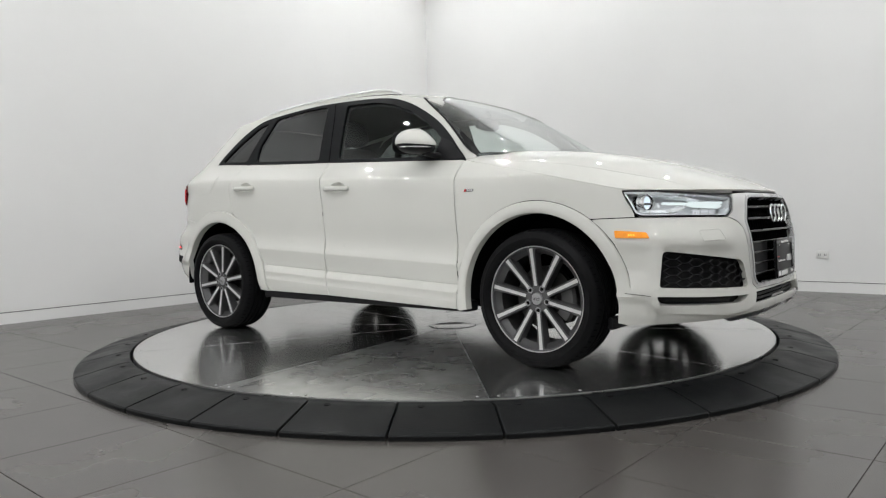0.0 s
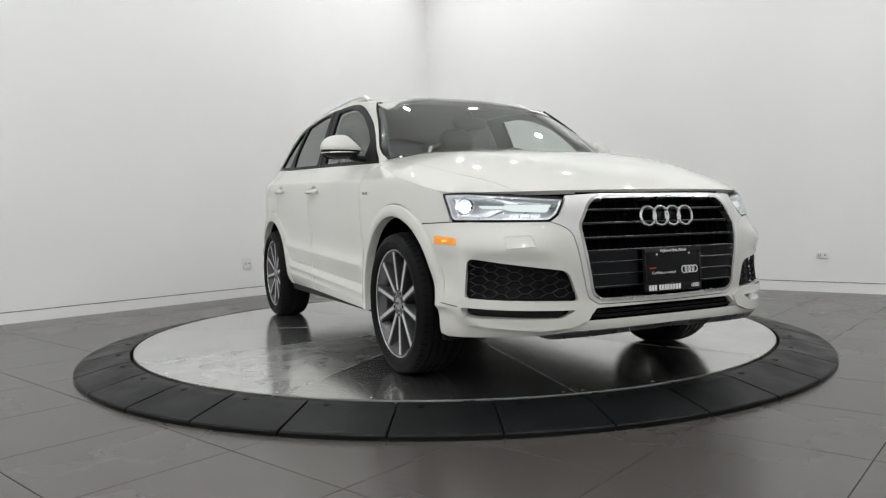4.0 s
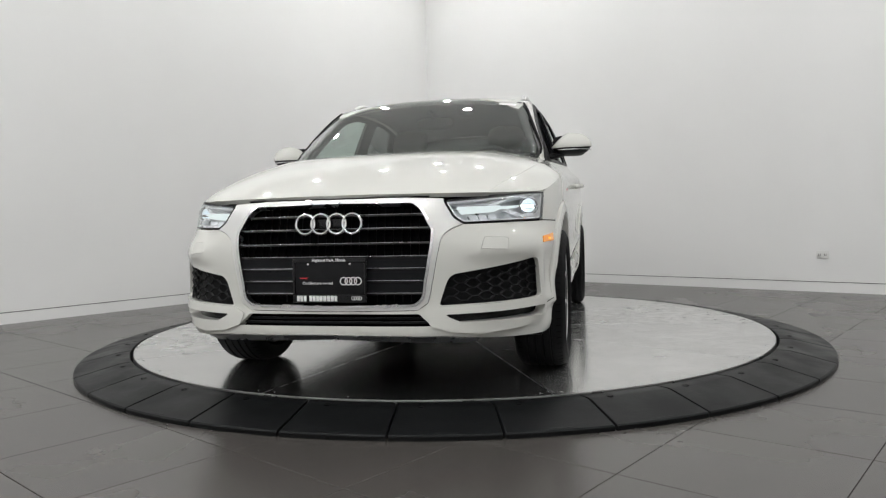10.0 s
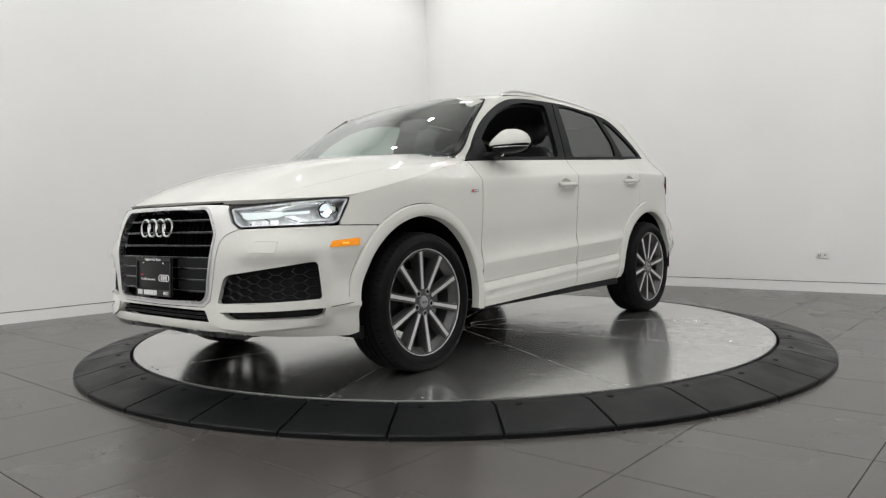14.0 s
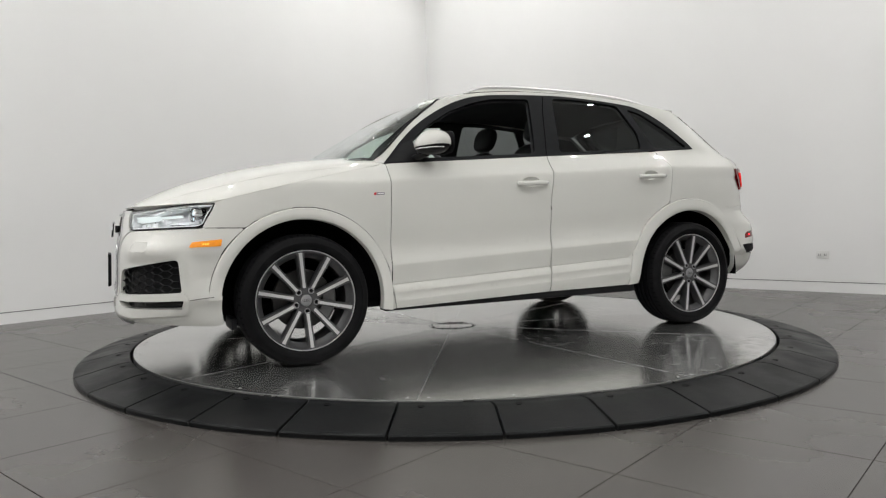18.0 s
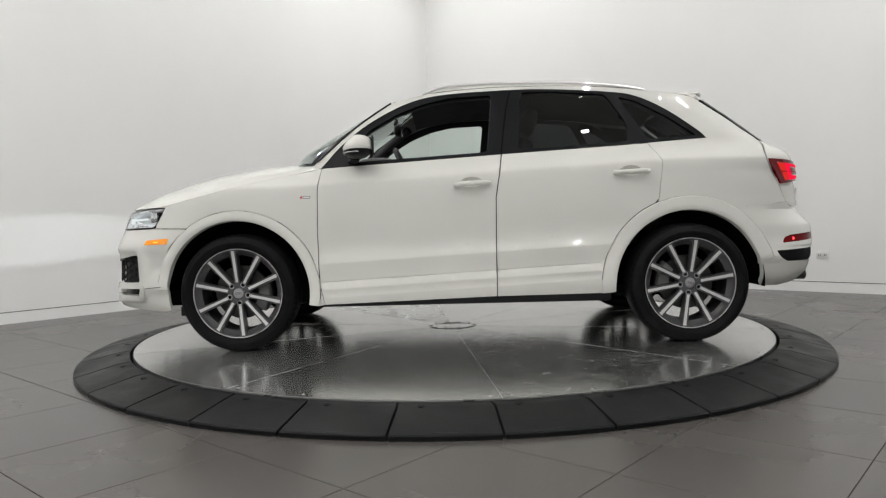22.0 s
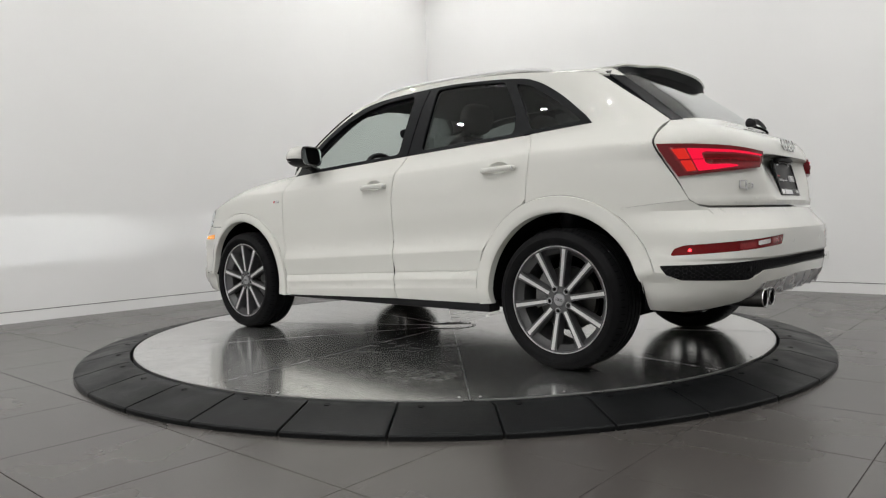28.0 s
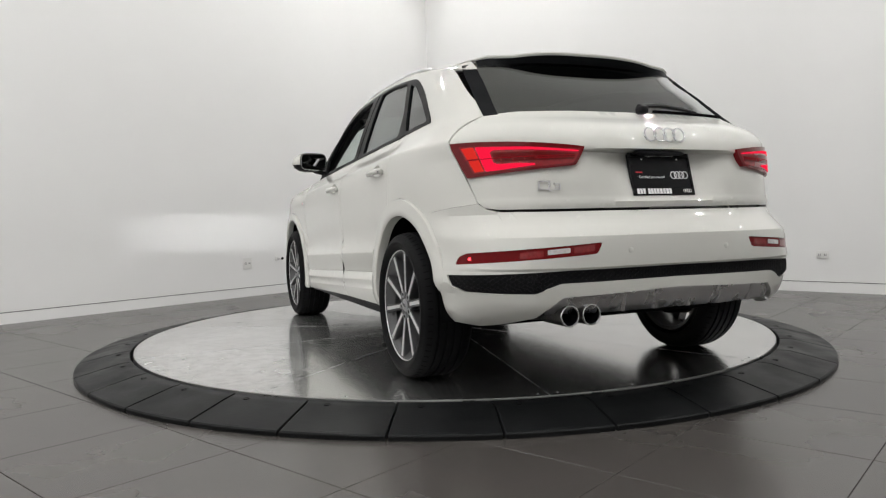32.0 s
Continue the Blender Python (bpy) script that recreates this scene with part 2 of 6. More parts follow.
# ---- the room ----
def floor_and_walls():
    a = radians(GRID)
    u, v = Vector((math.cos(a), math.sin(a), 0)), Vector((math.sin(a), -math.cos(a), 0))
    corner = Vector((-0.279, 5.455, FLOOR))
    # long reaches past the tiles to hold the added row of spots
    high, thick, long, tiled = 4.5, 0.15, 12.4, 11.0
    wall = wall_material()
    frame_m = Matrix.Translation(corner) @ Matrix.Rotation(a, 4, "Z")     # x along u, y along -v
    joint = material("wall_groove", (0.16, 0.16, 0.155), 0.8, vary=0.1)

    def slab(name, lo, hi, mat):
        bm = bmesh.new()
        box(bm, lo, hi)
        ob = part(name, bm, mat, smooth=0, m=frame_m)
        return tagged(ob, kind="structure")
    # local: room fills x < 0, y < 0; the wall seen behind the car to the right runs along y, the other along x
    skirt = 0.097
    # south and west walls are unseen, added to close the room and return light
    for name, lo, hi in (("wall_north", (-long, 0, 0), (0.0, thick, high)), ("wall_east", (0, -long, 0), (thick, thick, high)),
                         ("wall_south", (-long, -long - thick, 0), (thick, -long, high)), ("wall_west", (-long - thick, -long, 0), (-long, thick, high))):
        slab(name, (lo[0], lo[1], skirt + 0.008), hi, wall)
    for name, lo, hi in (("baseboard_north", (-long, 0.001, 0), (0.001, thick, skirt)), ("baseboard_east", (0.001, -long, 0), (thick, 0, skirt)),
                         ("baseboard_south", (-long, -long - thick, 0), (thick, -long - 0.001, skirt)), ("baseboard_west", (-long - thick, -long, 0), (-long - 0.001, 0, skirt))):
        slab(name, lo, hi, wall)
    for name, lo, hi in (("trim_north", (-long, 0.012, skirt), (0, thick, skirt + 0.008)), ("trim_east", (0.012, -long, skirt), (thick, 0, skirt + 0.008))):
        slab(name, lo, hi, joint)
    slab("ceiling", (-long - thick, -long - thick, high), (thick, thick, high + 0.12), material("ceiling_white", (0.8, 0.8, 0.79), 0.7, vary=0.02, scale=1.0))
    # floor: grout bed with tiles on it
    bm = bmesh.new()
    box(bm, (-long - thick, -long - thick, -0.1), (thick, thick, -0.004))
    bed = tagged(part("floor", bm, material("tile_grout", (0.05, 0.047, 0.045), 0.85, vary=0.2, scale=40), smooth=0, m=frame_m), "large grey tiled floor", kind="structure")
    tile = tile_material()
    size, gap = 0.600, 0.0035
    knot = frame_m.inverted() @ Vector((-0.804, -2.40, FLOOR))
    i0, j0 = math.floor((-tiled - knot.x) / size), math.floor((-tiled - knot.y) / size)
    shared = {}
    for i in range(i0, i0 + int(tiled / size) + 3):
        for j in range(j0, j0 + int(tiled / size) + 3):
            x0, x1 = max(-tiled, knot.x + i * size), min(0, knot.x + (i + 1) * size)
            y0, y1 = max(-tiled, knot.y + j * size), min(0, knot.y + (j + 1) * size)
            if x1 - x0 < 0.02 or y1 - y0 < 0.02:
                continue
            mid = frame_m @ Vector(((x0 + x1) / 2, (y0 + y1) / 2, 0))
            if mid.xy.length < 1.7:
                continue                                   # under the turntable
            key = (round(x1 - x0, 3), round(y1 - y0, 3))
            if key not in shared:
                tb = bmesh.new()
                box(tb, (gap / 2, gap / 2, -0.008), (key[0] - gap / 2, key[1] - gap / 2, 0), bevel=0.0006, segments=1)
                me = bpy.data.meshes.new("tile")
                tb.to_mesh(me)
                tb.free()
                me.materials.append(tile)
                shared[key] = me
            ob = new("tile", shared[key])
            ob.parent = bed
            ob.matrix_basis = pose(x0, y0, 0)
    return frame_m


ROOM = floor_and_walls()


def outlets():
    white = material("outlet_plastic", (0.72, 0.72, 0.70), 0.4, vary=0.03)
    slot = material("outlet_slot", (0.05, 0.05, 0.05), 0.6)
    for m, w, h, label in ((ROOM @ pose(0, -5.165, 0.371) @ pose(0, 0, 0, 90, 0, -90), 0.115, 0.076, "white double wall socket above the baseboard"),
                           (ROOM @ pose(-3.142, 0, 0.375) @ pose(0, 0, 0, 90, 0, 0), 0.115, 0.120, "white wall socket plate above the baseboard")):
        o = thing("wall_socket", label, "wall socket", m=m)
        bm = bmesh.new()
        box(bm, (-w / 2, -h / 2, 0.0), (w / 2, h / 2, 0.008), 0.003)
        part("cover_plate", bm, white, o)
        for k in (-1, 1):
            bm = bmesh.new()
            box(bm, (k * w * 0.22 - 0.02, -0.022, 0.008), (k * w * 0.22 + 0.02, 0.022, 0.0105), 0.002)
            face = part("socket_face", bm, white, o)
            for q in (-1, 1):
                bm = bmesh.new()
                box(bm, (k * w * 0.22 + q * 0.007 - 0.003, -0.010, 0.0100), (k * w * 0.22 + q * 0.007 + 0.003, 0.010, 0.0110))
                part("slot", bm, slot, face)
    # small cable bracket with a dark knob
    o = thing("wall_bracket", "small grey wall bracket with a dark knob", "wall bracket", m=ROOM @ pose(-2.735, 0, 0.403) @ pose(0, 0, 0, 90, 0, 0))
    bm = bmesh.new()
    box(bm, (-0.022, -0.022, 0), (0.022, 0.022, 0.012), 0.004)
    part("back_plate", bm, white, o)
    bm = bmesh.new()
    tube(bm, [(0, 0, 0.01), (0.01, 0.002, 0.05), (0.045, -0.004, 0.06)], 0.008, 8)
    part("pipe_arm", bm, SATIN, o)
    bm = bmesh.new()
    lathe(bm, [(0.0001, 0.02), (0.012, 0.016), (0.015, 0.0), (0.0001, -0.01)], 16, pose(0.03, 0.006, 0.062))
    part("knob", bm, BLACK_PLASTIC, o)


outlets()


SPOT = 584.0                        # glow of a ceiling spot


def ceiling_lights():
    """Rows of recessed spots; the glowing discs light the room."""
    lens = glow("spot_lens", (1.0, 0.99, 0.98), SPOT)
    ring = material("spot_trim", (0.8, 0.8, 0.8), 0.4)
    first = None
    # row i = 8 is added, unseen, to brighten what faces the camera's left
    for i in range(9):
        for j in range(8):
            m = ROOM @ pose(-0.8 - 1.34 * i, -0.8 - 1.34 * j, 4.5)
            if m.translation.xy.length < 2.3 or (i, j) in ((4, 4), (1, 7), (2, 7), (3, 7), (4, 7), (5, 7), (3, 6)):
                continue                                   # none hangs over the turntable; the listed ones are left out to balance light
            if first is None:
                first = thing("ceiling_spot", "round recessed white ceiling spotlight, switched on", "ceiling light", "ceiling spots", m)
                bm = bmesh.new()
                lathe(bm, [(0.050, 0.0), (0.070, -0.002), (0.072, -0.012), (0.053, -0.014), (0.050, 0.0)], 32)
                part("trim_ring", bm, ring, first)
                bm = bmesh.new()
                bmesh.ops.create_circle(bm, cap_ends=True, segments=32, radius=0.049)
                for f in bm.faces:
                    f.normal_flip()
                part("lens", bm, lens, first, "glowing lens", m=pose(0, 0, -0.006))
            else:
                copy_thing(first, m)


ceiling_lights()


# ---- turntable ----
def turntable():
    ring = thing("turntable_ramp_ring", "black rubber ramp ring of wedge pads around the turntable", "turntable ring")
    pad_mat = material("black_ramp_rubber", (0.0075, 0.008, 0.0083), 0.38, spec=0.085, vary=0.25, scale=5, bump=0.15, bump_scale=120, rough_vary=0.10, placed=True)
    count = 34
    step = 2 * math.pi / count
    gap = 0.010
    bm = bmesh.new()
    r0, r1 = 2.055, 2.345
    prof = [(r0, FLOOR), (r0, -0.006), (r0 + 0.003, -0.0035), (r0 + 0.02, -0.0038), (r0 + 0.045, -0.0045), (r0 + 0.07, -0.006), (r1 - 0.006, -0.052), (r1, -0.058), (r1, FLOOR)]
    n = 8
    rings = []
    for k in range(n + 1):
        a = -step / 2 + step * k / n
        rings.append([])
        for r, z in prof:
            d = gap / 2 / r
            b = min(max(a, -step / 2 + d), step / 2 - d) - 0.010 * max(0.0, 1 - (r - r0) / 0.075) ** 2
            rings[-1].append(bm.verts.new((r * math.cos(b), r * math.sin(b), z)))
    for a, b in zip(rings, rings[1:]):
        for j in range(len(prof) - 1):
            bm.faces.new((a[j], a[j + 1], b[j + 1], b[j]))
    bm.faces.new(rings[0])
    bm.faces.new(rings[-1][::-1])
    bmesh.ops.recalc_face_normals(bm, faces=bm.faces[:])
    bmesh.ops.bevel(bm, geom=[e for e in bm.edges if e.calc_face_angle(0) > 0.6], offset=0.0015, segments=1, affect="EDGES")
    box(bm, (2.322, -0.05, -0.0545), (2.330, 0.05, -0.0490), 0.001, segments=1)      # moulded bar near the rim
    pad = part("ramp_pad", bm, pad_mat, ring, smooth=9)
    bolt_bm = bmesh.new()
    lathe(bolt_bm, [(0.0001, 0.001), (0.007, 0.001), (0.008, -0.001), (0.012, -0.001), (0.0125, 0.0042), (0.014, 0.0042), (0.015, -0.004)], 16)
    bolt = part("bolt", bolt_bm, material("bolt_black", (0.003, 0.003, 0.003), 0.6, spec=0.05, vary=0.2), ring)
    a0 = radians(-90 + 4.4) + step / 2
    for k in range(count):
        for ob, loc, turn in ((pad, Vector((0, 0, 0)), 0), (bolt, Vector((2.113, -0.100, -0.008)), 0)):
            o = ob if k == 0 else ob.copy()
            if k:
                scene.collection.objects.link(o)
            o.matrix_basis = Matrix.Rotation(a0 + k * step, 4, "Z") @ Matrix.Translation(loc)
    lip = bmesh.new()
    lathe(lip, [(2.0375, -0.012), (2.0375, -0.0010), (2.0392, -0.0010), (2.0398, -0.003), (2.0398, -0.03)], 160)
    part("inner_lip", lip, material("edge_steel", (0.36, 0.36, 0.355), 0.34, 1.0, rough_vary=0.1), ring, "bright steel edge strip")

    plate = thing("turntable_plate", "round brushed stainless steel turntable plate in ten sectors", "turntable")
    steel = steel_material()
    sec = 2 * math.pi / 10
    bm = bmesh.new()
    R, gap = 2.036, 0.0022
    radii = [0.165, 0.5, 1.0, 1.5, 2.0, R]
    n = 12
    rows = []
    for k in range(n + 1):
        rows.append([])
        for r in radii:
            d = gap / 2 / r
            a = min(max(sec * k / n, d), sec - d)
            rows[-1].append(bm.verts.new((r * math.cos(a), r * math.sin(a), 0)))
    for a, b in zip(rows, rows[1:]):
        for j in range(len(radii) - 1):
            bm.faces.new((a[j], a[j + 1], b[j + 1], b[j]))
    g = bmesh.ops.extrude_face_region(bm, geom=bm.faces[:])
    bmesh.ops.translate(bm, verts=[e for e in g["geom"] if isinstance(e, bmesh.types.BMVert)], vec=(0, 0, -0.006))
    bmesh.ops.recalc_face_normals(bm, faces=bm.faces[:])
    first = part("steel_sector", bm, steel, plate)
    hazy = steel_material("hazy_plate", 0.30)
    looks = {0: steel_material("dirty_plate", 0.29, 0.9), 1: steel_material("stained_plate", 0.17, 0.4), 5: hazy, 8: steel_material("scuffed_plate", 0.25, 0.1), 9: steel_material("fogged_plate", 0.23, 0.5)}
    clean = first.data
    for k in range(10):
        o = first if k == 0 else first.copy()
        if k:
            scene.collection.objects.link(o)
            o.data = clean
        o.matrix_basis = Matrix.Rotation(radians(96) + k * sec, 4, "Z")
        if k in looks:                                     # some sectors are hazy, two carry dried dirt
            o.data = clean.copy()
            o.data.materials[0] = looks[k]
    strip_bm = bmesh.new()
    box(strip_bm, (0.165, -0.0014, -0.004), (2.034, 0.0014, 0.0006))
    strip = part("seam_strip", strip_bm, SATIN, plate, "bright seam between two sectors", smooth=0)
    for k in range(10):
        o = strip if k == 0 else strip.copy()
        if k:
            scene.collection.objects.link(o)
        o.matrix_basis = Matrix.Rotation(radians(96) + k * sec, 4, "Z")
    screw_bm = bmesh.new()
    lathe(screw_bm, [(0.0001, 0.0022), (0.005, 0.002), (0.0075, 0.0003), (0.0078, -0.002)], 10)
    screw = part("rim_screw", screw_bm, SATIN, plate)
    for k in range(30):
        o = screw if k == 0 else screw.copy()
        if k:
            scene.collection.objects.link(o)
        t = radians(96 + 36 * (k // 3)) + (0.022, 0.2, 0.606)[k % 3]
        o.matrix_basis = pose(2.0 * math.cos(t), 2.0 * math.sin(t), 0.0)
    bm = bmesh.new()
    lathe(bm, [(0.0001, -0.0065), (2.036, -0.0065), (2.036, FLOOR + 0.01), (0.0001, FLOOR + 0.01)], 96)
    part("drum", bm, BLACK_PLASTIC, plate, "dark drum under the plate")
    bm = bmesh.new()
    lathe(bm, [(0.0001, 0.001), (0.128, 0.001), (0.132, 0.002), (0.157, 0.002), (0.160, 0.001), (0.160, -0.006)], 64)
    part("hub_cap", bm, steel, plate, "round hub cap in the middle")
    nut = bmesh.new()
    lathe(nut, [(0.0001, 0.005), (0.006, 0.005), (0.008, 0.004), (0.009, 0.0015), (0.009, -0.001)], 6)
    first = part("hub_bolt", nut, SATIN, plate)
    for k in range(10):
        o = first if k == 0 else first.copy()
        if k:
            scene.collection.objects.link(o)
        o.matrix_basis = pose(0.1445 * math.cos(0.628 * k), 0.1445 * math.sin(0.628 * k), 0.0018)
    return plate


PLATE = turntable()


# ---- the car: its skin as one family of level outlines ----
class Curve:
    """Smooth monotone interpolation through a few knots."""
    def __init__(self, *knots):
        self.x = np.array([k[0] for k in knots], float)
        self.y = np.array([k[1] for k in knots], float)
        h = np.diff(self.x)
        d = np.diff(self.y) / h
        m = np.zeros(len(self.x))
        m[0], m[-1] = d[0], d[-1]
        for i in range(1, len(d)):
            if d[i - 1] * d[i] > 0:
                a, b = 2 * h[i] + h[i - 1], h[i] + 2 * h[i - 1]
                m[i] = (a + b) / (a / d[i - 1] + b / d[i])
        self.m = m

    def __call__(self, x):
        if x <= self.x[0]:
            return float(self.y[0])
        if x >= self.x[-1]:
            return float(self.y[-1])
        i = int(np.searchsorted(self.x, x) - 1)
        h = self.x[i + 1] - self.x[i]
        t = (x - self.x[i]) / h
        return float((1 + 2 * t) * (1 - t) ** 2 * self.y[i] + t * (1 - t) ** 2 * h * self.m[i]
                     + t * t * (3 - 2 * t) * self.y[i + 1] + t * t * (t - 1) * h * self.m[i + 1])


NOSE = Curve((0.18, 2.10), (0.24, 2.165), (0.29, 2.20), (0.34, 2.195), (0.40, 2.185), (0.55, 2.185), (0.70, 2.17), (0.79, 2.15), (0.83, 2.125),
             (0.87, 2.07), (0.92, 1.95), (0.97, 1.76), (1.02, 1.47), (1.06, 1.10), (1.14, 0.985), (1.205, 0.88), (1.296, 0.73), (1.42, 0.51), (1.52, 0.29), (1.56, 0.1))
TAIL = Curve((0.27, -1.98), (0.32, -2.09), (0.40, -2.155), (0.46, -2.164), (0.530, -2.169), (0.540, -2.177), (0.648, -2.1815), (0.659, -2.181), (0.670, -2.1745), (0.71, -2.144), (0.756, -2.114),
             (0.79, -2.122), (0.806, -2.117), (0.87, -2.113), (0.94, -2.098), (0.975, -2.089), (0.988, -2.089), (0.995, -2.103), (1.001, -2.105), (1.05, -2.088), (1.10, -2.045), (1.165, -1.896), (1.205, -1.848), (1.30, -1.736), (1.413, -1.584), (1.45, -1.541), (1.5, -1.475))
WIDE = Curve((0.20, 0.80), (0.27, 0.846), (0.30, 0.862), (0.395, 0.874), (0.402, 0.879), (0.408, 0.890), (0.43, 0.889), (0.528, 0.8685), (0.535, 0.8676), (0.55, 0.8684), (0.62, 0.873), (0.75, 0.881),
             (0.88, 0.884), (0.95, 0.882), (0.985, 0.876), (0.997, 0.871), (1.005, 0.863), (1.02, 0.847), (1.06, 0.806), (1.095, 0.778), (1.2, 0.742), (1.3, 0.707), (1.4, 0.670), (1.47, 0.640), (1.53, 0.605))
NOSE_A = Curve((0.2, 0.98), (0.8, 0.97), (0.95, 0.76), (1.06, 0.66), (1.2, 0.6), (1.5, 0.33))
TAIL_A = Curve((0.3, 0.92), (1.0, 0.88), (1.1, 0.72), (1.165, 0.56), (1.25, 0.49), (1.413, 0.43), (1.5, 0.38))
NOSE_N = Curve((0.3, 3.6), (0.45, 3.75), (0.62, 3.7), (0.72, 3.25), (0.85, 3.1), (1.06, 4.1), (1.14, 6.0), (1.5, 7.0))
TAIL_N = Curve((0.36, 4.0), (0.5, 4.2), (0.6, 4.1), (0.74, 3.4), (1.0, 3.2), (1.165, 3.7), (1.25, 3.3), (1.5, 3.4))
SLANT = 0.047
AXLE, AXLE_Z = 1.302, 0.338
END = math.pi / 2


DOOR = Curve((0.20, 0.80), (0.27, 0.846), (0.30, 0.860), (0.334, 0.8705), (0.338, 0.871), (0.348, 0.8675), (0.380, 0.8755), (0.385, 0.8775), (0.390, 0.8765), (0.4255, 0.8635), (0.4270, 0.8600), (0.4300, 0.8600), (0.4315, 0.8635),
             (0.437, 0.8640), (0.530, 0.8828), (0.535, 0.8835), (0.540, 0.8826), (0.585, 0.8695), (0.62, 0.8675), (0.75, 0.8790), (0.88, 0.884), (0.95, 0.882), (0.985, 0.876))


def wide_at(x, z):
    c = z + SLANT * min(max(x, -1.2), 1.0)
    f = min(1.0, max(0.0, (0.96 - x) / 0.14)) * min(1.0, max(0.0, (x + 1.06) / 0.20))
    return WIDE(c) if c > 0.95 or not f else WIDE(c) * (1 - f) + DOOR(c) * f


def corner_y(t, n):
    return max(0.0, 1 - min(1.0, max(0.0, t)) ** n) ** (1 / n)


def side_y(x, z):
    xf, af = NOSE(z), NOSE_A(z)
    xr, ar = TAIL(z), TAIL_A(z)
    w = wide_at(x, z)
    if x > xf - af:
        return w * corner_y((x - xf + af) / af, NOSE_N(z))
    if x < xr + ar:
        return w * corner_y((xr + ar - x) / ar, TAIL_N(z))
    return w


def side_map(x, z):
    return Vector((x, side_y(x, z), z))


def nose_x(y, z):
    a = NOSE_A(z)
    return NOSE(z) - a + a * corner_y(abs(y) / wide_at(1.2 if z < 1.06 else 0.5, z), NOSE_N(z))


def tail_x(y, z):
    a = TAIL_A(z)
    return TAIL(z) + a - a * corner_y(abs(y) / wide_at(-1.3, z), TAIL_N(z))


def nose_map(y, z):
    return Vector((nose_x(y, z), y, z))


def tail_map(y, z):
    return Vector((tail_x(y, z), y, z))


LAMP_TAIL = Curve((0.86, -2.112), (0.90, -2.111), (0.95, -2.108), (1.0, -2.104), (1.05, -2.088), (1.10, -2.045))


def ramp(t):
    """0 to 1, eased."""
    t = min(1.0, max(0.0, t))
    return t * t * (3 - 2 * t)


def soft(d, w):
    """d where it is positive, else 0, rounded over w."""
    return 0.0 if d < -w else d if d > w else (d + w) ** 2 / (4 * w)


def ring_end(u, z, front, line=None):
    """Round the nose or the tail: u from 0 in the middle to END at the flank, negative on the other side, flank beyond."""
    s, v = (1, u) if u >= 0 else (-1, -u)
    if front:
        X, a, n, x0 = NOSE(z), NOSE_A(z), NOSE_N(z), 1.2
        xc = X - a
    else:
        X, a, n, x0 = (line or TAIL)(z), TAIL_A(z), TAIL_N(z), -1.3
        xc = X + a
    d = 1 if front else -1
    w = wide_at(x0, z)
    if v > END:
        x = xc - d * (v - END)
        return Vector((x, s * wide_at(x, z), z))
    c, k = math.cos(v), math.sin(v)
    rho = (abs(c) ** n + abs(k) ** n) ** (-1 / n)
    x, y = xc + d * a * rho * c, w * rho * k
    if front:                                              # a fold runs from the grille over the vent
        d = z - 0.588 - 0.012 * v
        fold = 0.016 * math.exp(-(d / (0.070 if d > 0 else 0.014)) ** 2) * ramp((v - 0.54) / 0.14) * ramp((1.25 - v) / 0.35)
        x += fold * 0.8
        y += fold * 0.5
        if x > 1.74:                                       # the corner stands out square beside the vent
            square = ramp((z - 0.29) / 0.06) * ramp((0.66 - z) / 0.10) * ramp((x - 1.74) / 0.12) * ramp((v - 0.52) / 0.12)
            y += square * soft(0.828 - 1.5 * soft(x - 1.9, 0.03) - y, 0.015)
    elif 0.79 < z < 0.996 and line is None:                                 # pocket for the plate
        x += 0.055 * min(1.0, max(0.0, (0.36 - y) / 0.16)) * min(1.0, (z - 0.79) / 0.17)
    return Vector((x, s * y, z))


def nose_ring(u, z):
    return ring_end(u, z, True)


def tail_ring(u, z):
    return ring_end(u, z, False)


def ring_u(x, z, front=True, line=None):
    """The u at which the left flank has this x."""
    if front:
        a, n = NOSE_A(z), NOSE_N(z)
        t = (x - NOSE(z) + a) / a
    else:
        a, n = TAIL_A(z), TAIL_N(z)
        t = ((line or TAIL)(z) + a - x) / a
    if t <= 0:
        return END - t * a
    t = min(t, 1.0)
    return math.atan2(corner_y(t, n), t)


def ring_uy(y, z, front=True):
    """The u at which the outline has this y."""
    n = NOSE_N(z) if front else TAIL_N(z)
    t = min(0.999, abs(y) / wide_at(1.2 if front else -1.3, z))
    return math.copysign(math.atan2(t, corner_y(t, n)), y)


ROOF_MID = Curve((-1.75, 1.445), (-1.6, 1.474), (-1.43, 1.508), (-1.0, 1.548), (-0.5, 1.570), (-0.1, 1.568), (0.1, 1.552), (0.30, 1.520), (0.40, 1.492), (0.55, 1.43))
ROOF_EDGE = Curve((-1.6, 1.40), (-1.43, 1.428), (-1.25, 1.456), (-1.06, 1.483), (-0.9, 1.503), (-0.54, 1.524), (-0.26, 1.526), (0.1, 1.507), (0.3, 1.472), (0.45, 1.430), (0.55, 1.38))


def roof_map(x, y):
    ye = max(0.5, side_y(x, ROOF_EDGE(x)))
    return Vector((x, y, ROOF_MID(x) - (ROOF_MID(x) - ROOF_EDGE(x)) * (abs(y) / ye) ** 2.6))


BONNET_EDGE = Curve((0.7, 1.075), (0.80, 1.056), (1.05, 1.005), (1.3, 0.952), (1.55, 0.895), (1.73, 0.856), (1.9, 0.838), (2.06, 0.826), (2.14, 0.832))
BONNET_MID = Curve((0.7, 1.145), (0.9, 1.126), (1.1, 1.110), (1.3, 1.090), (1.5, 1.060), (1.75, 0.998), (1.95, 0.928), (2.06, 0.876), (2.14, 0.832))


